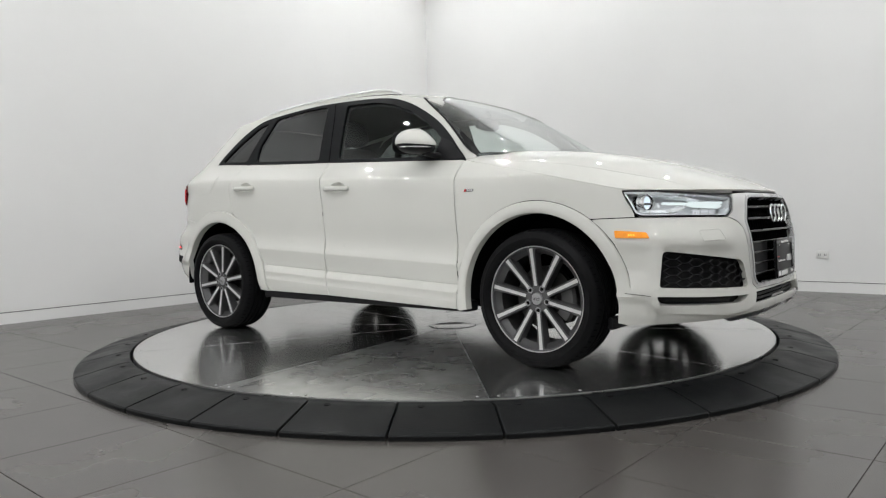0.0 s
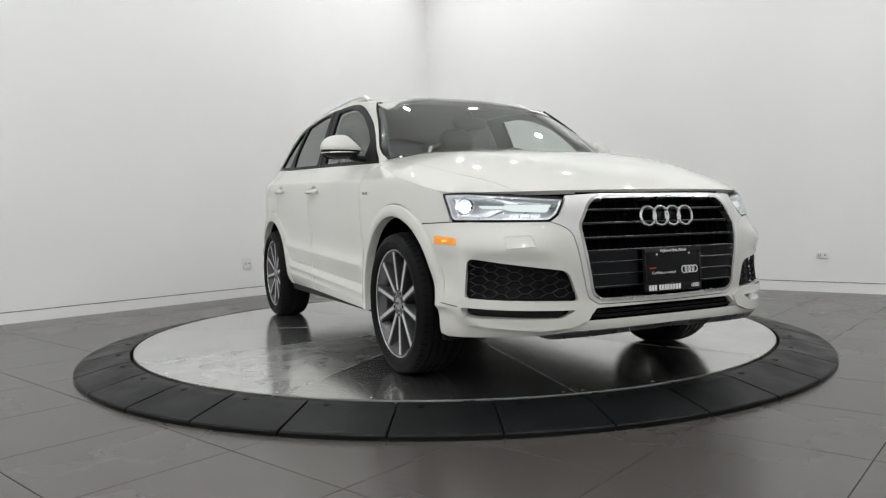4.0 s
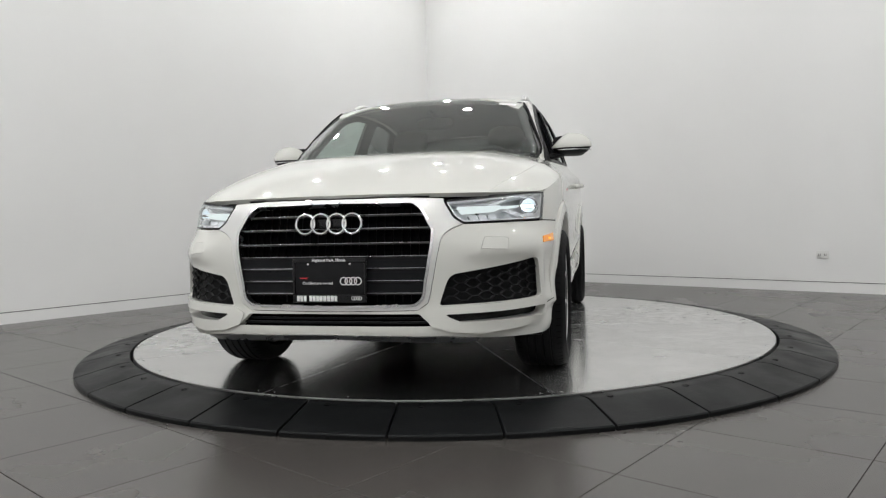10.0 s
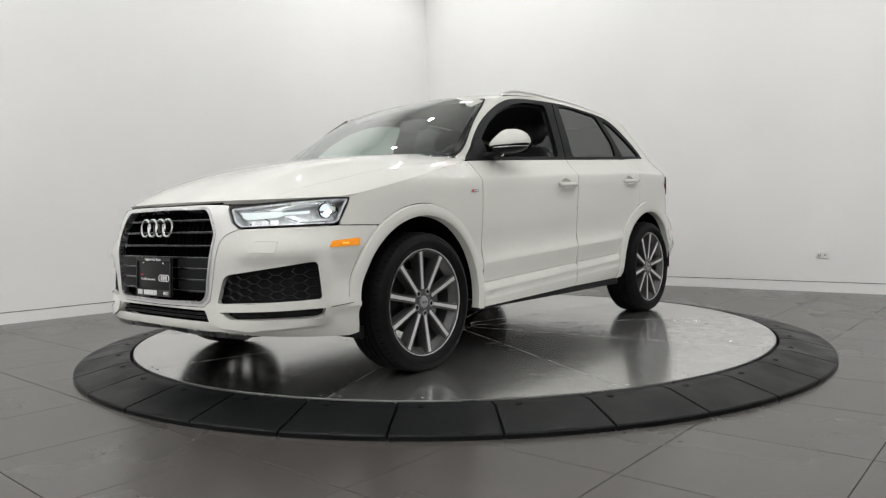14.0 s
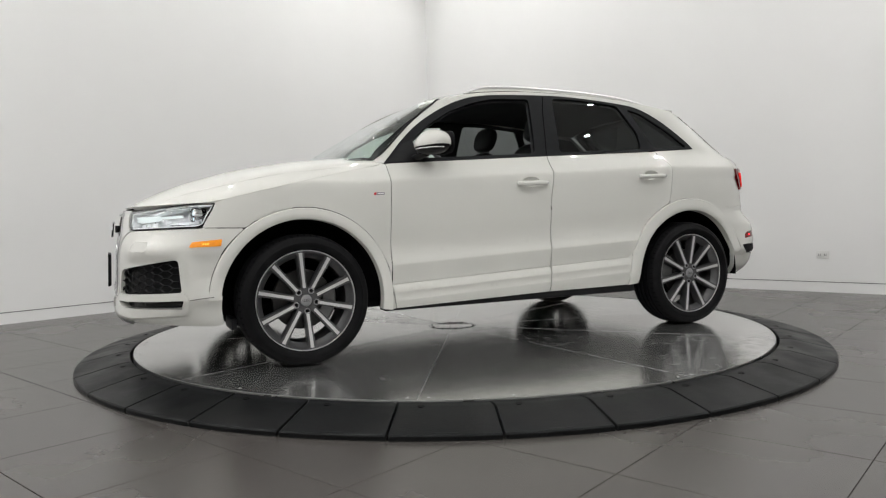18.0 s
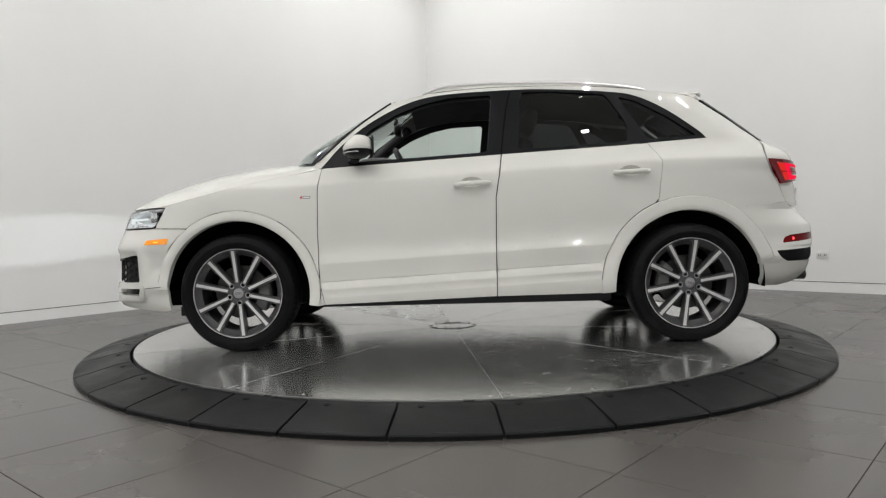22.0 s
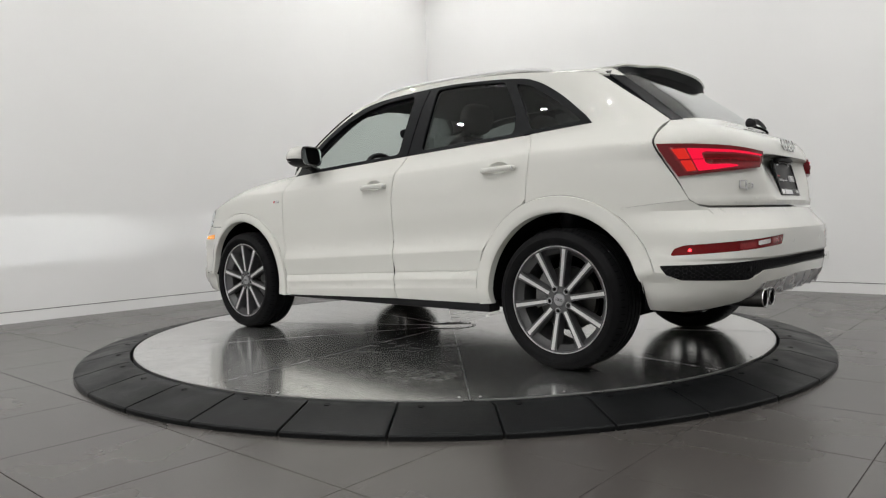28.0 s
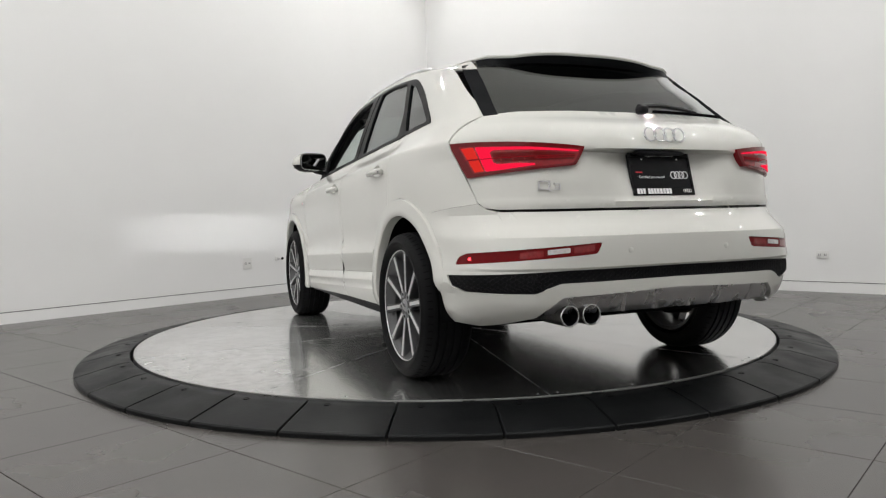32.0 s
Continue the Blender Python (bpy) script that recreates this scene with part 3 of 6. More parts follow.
def bonnet_map(x, y):
    ze = BONNET_EDGE(x)
    ye = max(0.05, side_y(x, ze))
    t = min(1.0, abs(y) / ye)
    # two soft creases run along the bonnet
    rib = 0.003 * math.exp(-((abs(y) - 0.40 - 0.12 * (2.1 - x)) / 0.07) ** 2) * min(1.0, max(0.0, (2.1 - x) / 0.4))
    return Vector((x, y, ze + (BONNET_MID(x) - ze) * (1 - t ** 3.2) ** 0.8 + rib))


# ---- panels: outlines filled and laid on the skin ----
def dense(points, step=0.025, closed=True):
    out = []
    n = len(points)
    for i in range(n if closed else n - 1):
        a, b = Vector(points[i]), Vector(points[(i + 1) % n])
        k = max(1, int((b - a).length / step))
        out += [tuple(a.lerp(b, j / k)) for j in range(k)]
    if not closed:
        out.append(tuple(points[-1]))
    return out


def rounded(points, r, steps=4):
    """Round the corners of a closed outline."""
    out = []
    n = len(points)
    for i in range(n):
        p, a, b = Vector(points[i]), Vector(points[i - 1]), Vector(points[(i + 1) % n])
        ra, rb = min(r, (a - p).length * 0.45), min(r, (b - p).length * 0.45)
        p0, p1 = p + (a - p).normalized() * ra, p + (b - p).normalized() * rb
        for k in range(steps + 1):
            t = k / steps
            out.append(tuple(p0 * (1 - t) ** 2 + p * 2 * t * (1 - t) + p1 * t * t))
    return out


def spline(points, per=6):
    """An open smooth line through points."""
    P = [Vector(p) for p in points]
    P = [2 * P[0] - P[1]] + P + [2 * P[-1] - P[-2]]
    out = []
    for i in range(1, len(P) - 2):
        for k in range(per):
            t = k / per
            a, b, c, d = P[i - 1:i + 3]
            out.append(tuple(0.5 * ((2 * b) + (c - a) * t + (2 * a - 5 * b + 4 * c - d) * t * t + (3 * b - a - 3 * c + d) * t ** 3)))
    out.append(tuple(P[-2]))
    return out


def arc(cx, cz, r, a0, a1, n=24):
    return [(cx + r * math.cos(radians(a0 + (a1 - a0) * k / n)), cz + r * math.sin(radians(a0 + (a1 - a0) * k / n))) for k in range(n + 1)]


def area2(poly):
    return sum(a[0] * b[1] - b[0] * a[1] for a, b in zip(poly, poly[1:] + poly[:1]))


def shrink(poly, g):
    """Move a closed outline inwards by g."""
    if not g:
        return poly
    s = 1 if area2(poly) > 0 else -1
    out = []
    n = len(poly)
    for i in range(n):
        p, a, b = Vector(poly[i]), Vector(poly[i - 1]), Vector(poly[(i + 1) % n])
        d0, d1 = (p - a), (b - p)
        if d0.length < 1e-9 or d1.length < 1e-9:
            out.append(tuple(p))
            continue
        d0.normalize(), d1.normalize()
        n0, n1 = Vector((-d0.y, d0.x)) * s, Vector((-d1.y, d1.x)) * s
        m = n0 + n1
        if m.length < 1e-6:
            m = n0
        m.normalize()
        out.append(tuple(p + m * g / max(0.4, m.dot(n0))))
    return out


def inside(poly, q):
    x, y = q
    hit = False
    for a, b in zip(poly, poly[1:] + poly[:1]):
        if (a[1] > y) != (b[1] > y) and x < (b[0] - a[0]) * (y - a[1]) / (b[1] - a[1]) + a[0]:
            hit = not hit
    return hit


def inside_many(poly, P):
    x, y = P[:, 0], P[:, 1]
    A = np.array(poly)
    B = np.roll(A, -1, 0)
    hit = np.zeros(len(P), bool)
    for a, b in zip(A, B):
        if a[1] != b[1]:
            c = (a[1] > y) != (b[1] > y)
            hit ^= c & (x < (b[0] - a[0]) * (y - a[1]) / (b[1] - a[1]) + a[0])
    return hit


def near_edge(loops, P, d):
    E = np.vstack([np.array(l) for l in loops])
    out = np.zeros(len(P), bool)
    for i in range(0, len(P), 400):
        q = P[i:i + 400]
        out[i:i + 400] = (((q[:, None, :] - E[None]) ** 2).sum(2).min(1)) < d * d
    return out


def skin(mapping, outline, holes=(), grid=0.04, step=0.025, gap=0.0, lift=0.0, flange=0.016, flip=False, hole_gap=0.0, lines=()):
    """A bmesh: the outline less its holes, filled, laid on the skin by mapping, with its rim turned in by flange."""
    from mathutils.geometry import delaunay_2d_cdt
    loops = [dense(shrink(list(outline), gap), step)] + [dense(shrink(list(h), -hole_gap), step) for h in holes]
    verts, edges = [], []
    for l in loops:
        k = len(verts)
        verts += [Vector(p) for p in l]
        edges += [(k + i, k + (i + 1) % len(l)) for i in range(len(l))]
    for line in lines:                                      # creases: kept as edges of the mesh
        run = np.array(dense(line, step, closed=False))
        ok = inside_many(loops[0], run)
        for h in loops[1:]:
            ok &= ~inside_many(h, run)
        ok &= ~near_edge(loops, run, 0.006)
        last = None
        for q, good in zip(run, ok):
            if good:
                verts.append(Vector(q))
                if last is not None:
                    edges.append((last, len(verts) - 1))
                last = len(verts) - 1
            else:
                last = None
    creases = [dense(l, step, closed=False) for l in lines]
    lo = np.min(np.array(loops[0]), 0)
    hi = np.max(np.array(loops[0]), 0)
    gx, gy = np.arange(lo[0] + grid / 2, hi[0], grid), np.arange(lo[1] + grid / 2, hi[1], grid * 0.8)
    pts = np.array([(a + (grid / 2 if j % 2 else 0), b) for j, b in enumerate(gy) for a in gx])
    if len(pts):
        ok = inside_many(loops[0], pts)
        for h in loops[1:]:
            ok &= ~inside_many(h, pts)
        pts = pts[ok]
        if len(pts):
            pts = pts[~near_edge(loops + creases, pts, min(grid, step) * 0.6)]
        verts += [Vector(p) for p in pts]
    v2, e2, f2, *_ = delaunay_2d_cdt(verts, edges, [], 0, 1e-6)
    cen = np.array([sum((v2[i] for i in f), Vector((0, 0))) / len(f) for f in f2])
    keep = inside_many(loops[0], cen)
    for h in loops[1:]:
        keep &= ~inside_many(h, cen)
    bm = bmesh.new()
    e = 0.002

    def normal(p):
        du = mapping(p[0] + e, p[1]) - mapping(p[0] - e, p[1])
        dv = mapping(p[0], p[1] + e) - mapping(p[0], p[1] - e)
        n = du.cross(dv)
        n = n.normalized() if n.length > 1e-12 else Vector((0, 0, 1))
        return -n if flip else n
    bv, nn = {}, {}
    for f, k in zip(f2, keep):
        if not k:
            continue
        for i in f:
            if i not in bv:
                p = (v2[i][0], v2[i][1])
                nn[i] = normal(p)
                bv[i] = bm.verts.new(mapping(*p) + nn[i] * lift)
        try:
            bm.faces.new([bv[i] for i in f][::-1 if flip else 1])
        except ValueError:
            pass
    if flange:
        back = {bv[i]: nn[i] for i in bv}
        low = {}
        for ed in [e_ for e_ in bm.edges if len(e_.link_faces) == 1]:
            a, b = ed.verts
            lp = ed.link_loops[0]
            if lp.vert is not a:
                a, b = b, a
            for v in (a, b):
                if v not in low:
                    low[v] = bm.verts.new(v.co - back[v] * flange)
            bm.faces.new((b, a, low[a], low[b]))
    return bm


def mirrored(ob, name=None):
    """The same part on the car's other side."""
    me = ob.data.copy()
    me.transform(Matrix.Diagonal((1, -1, 1, 1)))
    me.flip_normals()
    o = new(name or ob.name.split(".")[0], me)
    o.parent = ob.parent
    if "label" in ob:
        o["label"] = ob["label"]
    m = ob.matrix_basis
    S = Matrix.Diagonal((1, -1, 1, 1))
    o.matrix_basis = S @ m @ S
    return o


CAR = thing("car", "white five-door crossover car with black grille on a steel turntable", "car")


def belt(x):
    return 1.0985 - 0.0535 * x


TRIM_TOP = spline([(0.815, 1.058), (0.68, 1.205), (0.526, 1.326), (0.311, 1.437), (0.101, 1.486), (-0.26, 1.505), (-0.541, 1.503), (-0.9, 1.474), (-1.062, 1.440),
                   (-1.236, 1.345), (-1.44, 1.185)])
WS_EDGE = spline([(0.862, 1.075), (0.806, 1.12), (0.61, 1.30), (0.405, 1.448)])
FRONT_SEAM = [(0.802, 0.257), (0.826, 0.385), (0.830, 0.653), (0.822, 0.919), (0.812, belt(0.812) - 0.006)]
MID_SEAM = [(-0.199, 0.283), (-0.198, 0.533), (-0.202, 0.856), (-0.245, belt(-0.245) - 0.006)]
HIND_SEAM = spline([(-1.126, 0.804), (-1.14, 0.922), (-1.150, 1.046), (-1.095, belt(-1.095) - 0.004)])
ARCH_FRONT, ARCH_HIND = 0.479, 0.5005


HANDLES = ((-0.063, 0.938), (-0.970, 0.981))


def cup_outline(c):
    return [(c[0] + 0.062 * math.cos(a), c[1] + 0.008 + 0.030 * math.sin(a)) for a in (2 * math.pi * k / 28 for k in range(28))]


def rear_seam(x):
    return 0.794 - 0.101 * (x + 1.897)


def creases(x0, x1):
    """The lines pressed into the flank, from x0 to x1."""
    return [[(x, c - SLANT * min(max(x, -1.2), 1.0)) for x in np.linspace(x0, x1, 30)] for c in (0.334, 0.338, 0.348, 0.380, 0.385, 0.390, 0.4255, 0.4270, 0.4300, 0.4315, 0.437, 0.530, 0.535, 0.540, 0.56, 0.585, 0.62, 0.980, 0.988, 0.998, 1.006, 1.014)]


def body_side():
    # wing
    outline = FRONT_SEAM + [(0.862, 1.055)]
    top = [(x, BONNET_EDGE(x) + 0.004) for x in (0.95, 1.1, 1.25, 1.4, 1.55, 1.66)]
    outline += top + [(1.727, 0.850), (1.745, 0.81), (1.785, 0.745), (1.79, 0.724), (1.60, 0.720)]
    outline += arc(AXLE, AXLE_Z, ARCH_FRONT, 53, 183) + [(0.838, 0.25)]
    wing = part("wing", skin(side_map, outline, gap=0.002, flip=True, grid=0.03, lines=creases(0.80, 1.6)), PAINT, CAR)
    mirrored(wing)
    # front door
    low = [(-0.199 + 1.001 * k / 8, 0.283 - 0.026 * k / 8) for k in range(9)]
    outline = low + FRONT_SEAM[1:-1] + [(0.812, belt(0.812))] + [(-0.245, belt(-0.245))] + MID_SEAM[::-1][1:-1]
    door = part("front_door", skin(side_map, outline, [cup_outline(HANDLES[0])], gap=0.0028, flip=True, grid=0.03, lines=creases(-0.19, 0.82)), PAINT, CAR)
    mirrored(door)
    # rear door
    outline = [(-0.199, 0.283), (-0.84, 0.286)] + arc(-AXLE, AXLE_Z, ARCH_HIND, 0, 67, 16)[1:]
    outline += HIND_SEAM[1:] + [(-0.245, belt(-0.245))] + MID_SEAM[::-1][1:-1]
    door = part("rear_door", skin(side_map, outline, [cup_outline(HANDLES[1])], gap=0.0028, flip=True, grid=0.03, lines=creases(-1.15, -0.21)), PAINT, CAR)
    mirrored(door)
    # the frame above and the hind quarter, one pressing
    outline = [(0.862, 1.062)] + WS_EDGE + [(x, ROOF_EDGE(x)) for x in np.linspace(0.34, -1.40, 40)]
    outline += spline([(-1.425, 1.418), (-1.605, 1.29), (-1.782, 1.165)]) + spline([(-1.768, 1.135), (-1.757, 1.06), (-1.790, 0.98), (-1.849, 0.885), (-1.897, rear_seam(-1.897))])
    outline += [(x, rear_seam(x)) for x in (-1.85, -1.80, -1.75, -1.70, -1.63)] + arc(-AXLE, AXLE_Z, ARCH_HIND, 128, 69, 16) + HIND_SEAM
    outline += [(-1.44, belt(-1.44))] + TRIM_TOP[::-1][1:]
    quarter = part("side_frame", skin(side_map, outline, gap=0.0, flip=True, grid=0.03, step=0.02, flange=0.012, lines=creases(-1.9, -1.0)[-5:]), PAINT, CAR, "white roof frame and hind quarter panel")
    mirrored(quarter)
    # fuel flap, on the right side alone
    flap = rounded([(-1.540, 0.962), (-1.395, 0.965), (-1.345, 1.02), (-1.325, 1.082), (-1.36, 1.094), (-1.47, 1.094), (-1.55, 1.06)], 0.025)
    part("fuel_flap", skin(lambda x, z: Vector((x, -side_y(x, z), z)), flap, grid=0.02, step=0.012, lift=0.0025, flange=0.006), PAINT, CAR, "white fuel flap")
    # black frame round the panes
    low = [(x, belt(x) - 0.002) for x in np.linspace(-1.44, 0.815, 50)]
    frame_out = low + TRIM_TOP[:-1]
    # panes: outlines
    front = rounded([(-0.165, 1.124), (-0.200, 1.474), (0.05, 1.465), (0.2, 1.433), (0.36, 1.375), (0.52, 1.282), (0.66, 1.162), (0.735, 1.078)], 0.03)
    rear = rounded([(-0.345, 1.132), (-0.374, 1.488), (-0.56, 1.488), (-0.872, 1.460), (-0.985, 1.275), (-0.99, 1.166)], 0.03)
    small = rounded([(-0.945, 1.440), (-1.05, 1.412), (-1.225, 1.308), (-1.385, 1.190), (-1.10, 1.173), (-1.045, 1.270)], 0.025)
    trim = part("window_frame", skin(side_map, frame_out, [front, rear, small], gap=0.001, lift=0.003, flip=True, grid=0.03, flange=0.02), BLACK_TRIM, CAR, "black window surround")
    mirrored(trim)
    for name, o, mat, left in (("front_window", front, GLASS_FRONT, False), ("rear_window", rear, GLASS_DARK, True), ("quarter_window", small, GLASS_DARK, True)):
        pane = part(name, skin(side_map, o, gap=-0.008, lift=-0.006, flip=True, grid=0.06, flange=0), mat, CAR)
        pane.visible_shadow = False
        other = mirrored(pane)
        other.visible_shadow = False
        if not left:
            bpy.data.objects.remove(pane)                   # the driver's window is down
    # slim gap between the doors and the pillars
    for pts in (spline([(-0.243, 1.113), (-0.262, 1.25), (-0.285, 1.40), (-0.312, 1.492)]),):
        bm = bmesh.new()
        tube(bm, [side_map(*p) + Vector((0, 0.0025, 0)) for p in pts], 0.0035, 6)
        mirrored(part("pillar_seam", bm, VOID, CAR))
    # wheel arch mouldings
    for cx, a, b in ((AXLE, 6, 190), (-AXLE, -6, 166)):
        bm = bmesh.new()
        rings = []
        for k in range(61):
            t = radians(a + (b - a) * k / 60)
            ring = []
            rim = (ARCH_FRONT if cx > 0 else ARCH_HIND) - 0.0016
            for r, off in ((rim, -0.006), (rim - 0.0005, 0.007), (rim - 0.004, 0.0115), (0.450, 0.0155), (0.429, 0.017), (0.420, 0.012), (0.416, -0.03)):
                x, z = cx + r * math.cos(t), AXLE_Z + r * math.sin(t)
                ease = min(1.0, (60 - k) / 9 + 0.05) if cx < 0 else min(1.0, k / 7 + 0.05)
                ease = min(ease, k / 12 + 0.2) if cx < 0 else ease
                y = side_y(x, max(z, 0.64)) * ease + (side_y(x, z) + 0.001) * (1 - ease)
                ring.append(bm.verts.new((x, y + (off * ease if off > 0 else off), z)))
            rings.append(ring)
        for r0, r1 in zip(rings, rings[1:]):
            for j in range(6):
                bm.faces.new((r0[j], r1[j], r1[j + 1], r0[j + 1]))
        mirrored(part("arch_moulding", bm, PAINT, CAR, "white wheel arch moulding"))
        # dark liner behind
        bm = bmesh.new()
        rings = []
        for k in range(33):
            t = radians((10 if cx > 0 else -4) + (174 if cx > 0 else 188) * k / 32)
            rings.append([bm.verts.new((cx + 0.432 * math.cos(t), y, AXLE_Z + 0.432 * math.sin(t))) for y in (0.86, 0.50)] + [bm.verts.new((cx, 0.50, AXLE_Z))])
        for r0, r1 in zip(rings, rings[1:]):
            bm.faces.new((r0[0], r0[1], r1[1], r1[0]))
            bm.faces.new((r0[1], r0[2], r1[2], r1[1]))
        mirrored(part("wheel_liner", bm, VOID, CAR))


def body_top():
    # roof
    edge = [(x, side_y(x, ROOF_EDGE(x))) for x in np.linspace(0.40, -1.43, 50)]
    front = []
    for y in np.linspace(-0.58, 0.58, 25):
        lo, hi = 1.40, 1.56
        for _ in range(30):
            z = (lo + hi) / 2
            if roof_map(nose_x(y, z), y).z > z:
                lo = z
            else:
                hi = z
        front.append((nose_x(y, lo), y, lo))
    outline = [(x, y) for x, y, _ in front] + edge[1:]
    hind = [(-1.46 - 0.06 * (1 - (y / 0.62) ** 2), y) for y in np.linspace(0.60, -0.60, 21)]
    outline += hind + [(x, -y) for x, y in edge[::-1][:-1]]
    part("roof", skin(roof_map, outline, grid=0.05, flange=0.01), PAINT, CAR)
    # windscreen
    base = [(y, 1.068 + 0.012 * (y / 0.7) ** 2) for y in np.linspace(0.735, -0.735, 31)]
    side = [(side_y(x, z), z) for x, z in WS_EDGE]
    top = [(y, z - 0.004) for x, y, z in front]
    outline = base[1:-1] + [(-y, z) for y, z in side] + top[1:-1] + side[::-1]
    ws = part("windscreen", skin(nose_map, outline, grid=0.06, flange=0, lift=-0.004), GLASS_CLEAR, CAR)
    ws.visible_shadow = False
    # black band round the windscreen's rim
    bm = bmesh.new()
    n = len(outline)
    inner = shrink(outline, 0.016)
    for i in range(n):
        q = [outline[i], outline[(i + 1) % n], inner[(i + 1) % n], inner[i]]
        bm.faces.new([bm.verts.new(nose_map(*p) - Vector((0.007, 0, 0.004))) for p in q])
    bmesh.ops.remove_doubles(bm, verts=bm.verts, dist=1e-5)
    part("windscreen_band", bm, BLACK_GLOSS, CAR)
    # bonnet
    edge = []
    for x in np.linspace(0.82, 1.72, 24):
        edge.append((x, side_y(x, BONNET_EDGE(x)) + 0.001))
    for u in np.linspace(ring_u(1.73, 0.85), 0.0, 26):
        p = nose_ring(u, 0.832 + 0.012 * min(1, u / 0.9))
        edge.append((p.x - 0.004, max(p.y, 0.0)))
    edge = [e for i, e in enumerate(edge) if i == 0 or (Vector(e) - Vector(edge[i - 1])).length > 0.003]
    # the shut line leaves the windscreen's corner, keeps inside the shoulder and ends over the headlamp
    k = next(i for i, (x, y) in enumerate(edge) if x > 1.8 and y < 0.63)
    shut = spline([(0.897, 0.66), (0.925, 0.722), (1.0, 0.755), (1.2, 0.772), (1.4, 0.764), (1.6, 0.738), (1.78, 0.694), edge[k]], 5)
    back = [(0.84 + 0.23 * (1 - (y / 0.76) ** 2), y) for y in np.linspace(-0.64, 0.64, 19)]
    half = shut + edge[k + 1:]
    outline = back + half + [(x, -y) for x, y in half[::-1][1:]]
    part("bonnet", skin(bonnet_map, outline, grid=0.035, gap=0.0015, flange=0.02), PAINT, CAR)
    hind = [(0.84 + 0.23 * (1 - (y / 0.76) ** 2), y) for y in (0.74, 0.70, 0.67)]
    outline = edge[:k + 1] + shut[::-1][1:] + hind[::-1][1:]
    mirrored(part("wing_top", skin(bonnet_map, outline, grid=0.03, step=0.02, gap=0.0, flange=0.012), PAINT, CAR, "white wing shoulder"))
    # rubber strip under the bonnet's front edge
    bm = bmesh.new()
    tube(bm, [nose_ring(u, 0.830) - Vector((0.014, 0, 0)) for u in np.linspace(-0.43, 0.43, 41)], 0.0042, 6)
    part("bonnet_seal", bm, VOID, CAR, "black rubber seal")
    # scuttle under the windscreen
    bm = bmesh.new()
    rows = []
    for y in np.linspace(-0.74, 0.74, 25):
        x = 0.84 + 0.23 * (1 - (y / 0.76) ** 2)
        rows.append([bm.verts.new((x + 0.02, y, 1.035 + 0.03 * (1 - (y / 0.76) ** 2))), bm.verts.new((x - 0.12, y, 1.045 + 0.03 * (1 - (y / 0.76) ** 2)))])
    for a, b in zip(rows, rows[1:]):
        bm.faces.new((a[0], b[0], b[1], a[1]))
    part("scuttle", bm, BLACK_PLASTIC, CAR)


GRILLE = [(0, 0.814), (0.338, 0.810), (0.372, 0.784), (0.422, 0.700), (0.418, 0.635), (0.402, 0.540), (0.389, 0.450), (0.378, 0.420), (0.345, 0.397), (0, 0.391)]


SURROUND = [(0.535, 0.716), (0.49, 0.698), (0.460, 0.672), (0.446, 0.63), (0.412, 0.455), (0.398, 0.407), (0.356, 0.380), (0, 0.375)]


def both_sides(pts):
    """Close a left half outline, from the middle to the middle, with its mirror image."""
    return list(pts) + [(-u, z) for u, z in pts[::-1] if abs(u) > 1e-6]


def headlamp_outline():
    inner = [(ring_uy(y, z), z) for y, z in [(0.535, 0.720), (0.50, 0.745), (0.462, 0.806), (0.468, 0.816)]]
    outer = [(ring_u(x, z), z) for x, z in [(1.83, 0.846), (1.727, 0.847), (1.735, 0.83), (1.785, 0.742), (1.81, 0.728)]]
    return rounded(inner + outer, 0.012)


def vent_outline():
    return rounded([(ring_uy(0.442, 0.397), 0.397), (ring_uy(0.483, 0.508), 0.508), (ring_uy(0.505, 0.522), 0.522), (ring_u(1.918, 0.572), 0.572), (ring_u(1.908, 0.562), 0.562),
                    (ring_u(1.897, 0.412), 0.412)], 0.016)


def slit_outline():
    return rounded([(ring_uy(0.465, 0.362), 0.362), (ring_u(1.887, 0.374), 0.374), (ring_u(1.897, 0.332), 0.332), (ring_uy(0.522, 0.333), 0.333)], 0.008)


def washer_outline():
    return rounded([(ring_uy(0.615, 0.665), 0.665), (ring_uy(0.60, 0.62), 0.618), (ring_uy(0.70, 0.62), 0.612), (ring_uy(0.70, 0.665), 0.66)], 0.008)


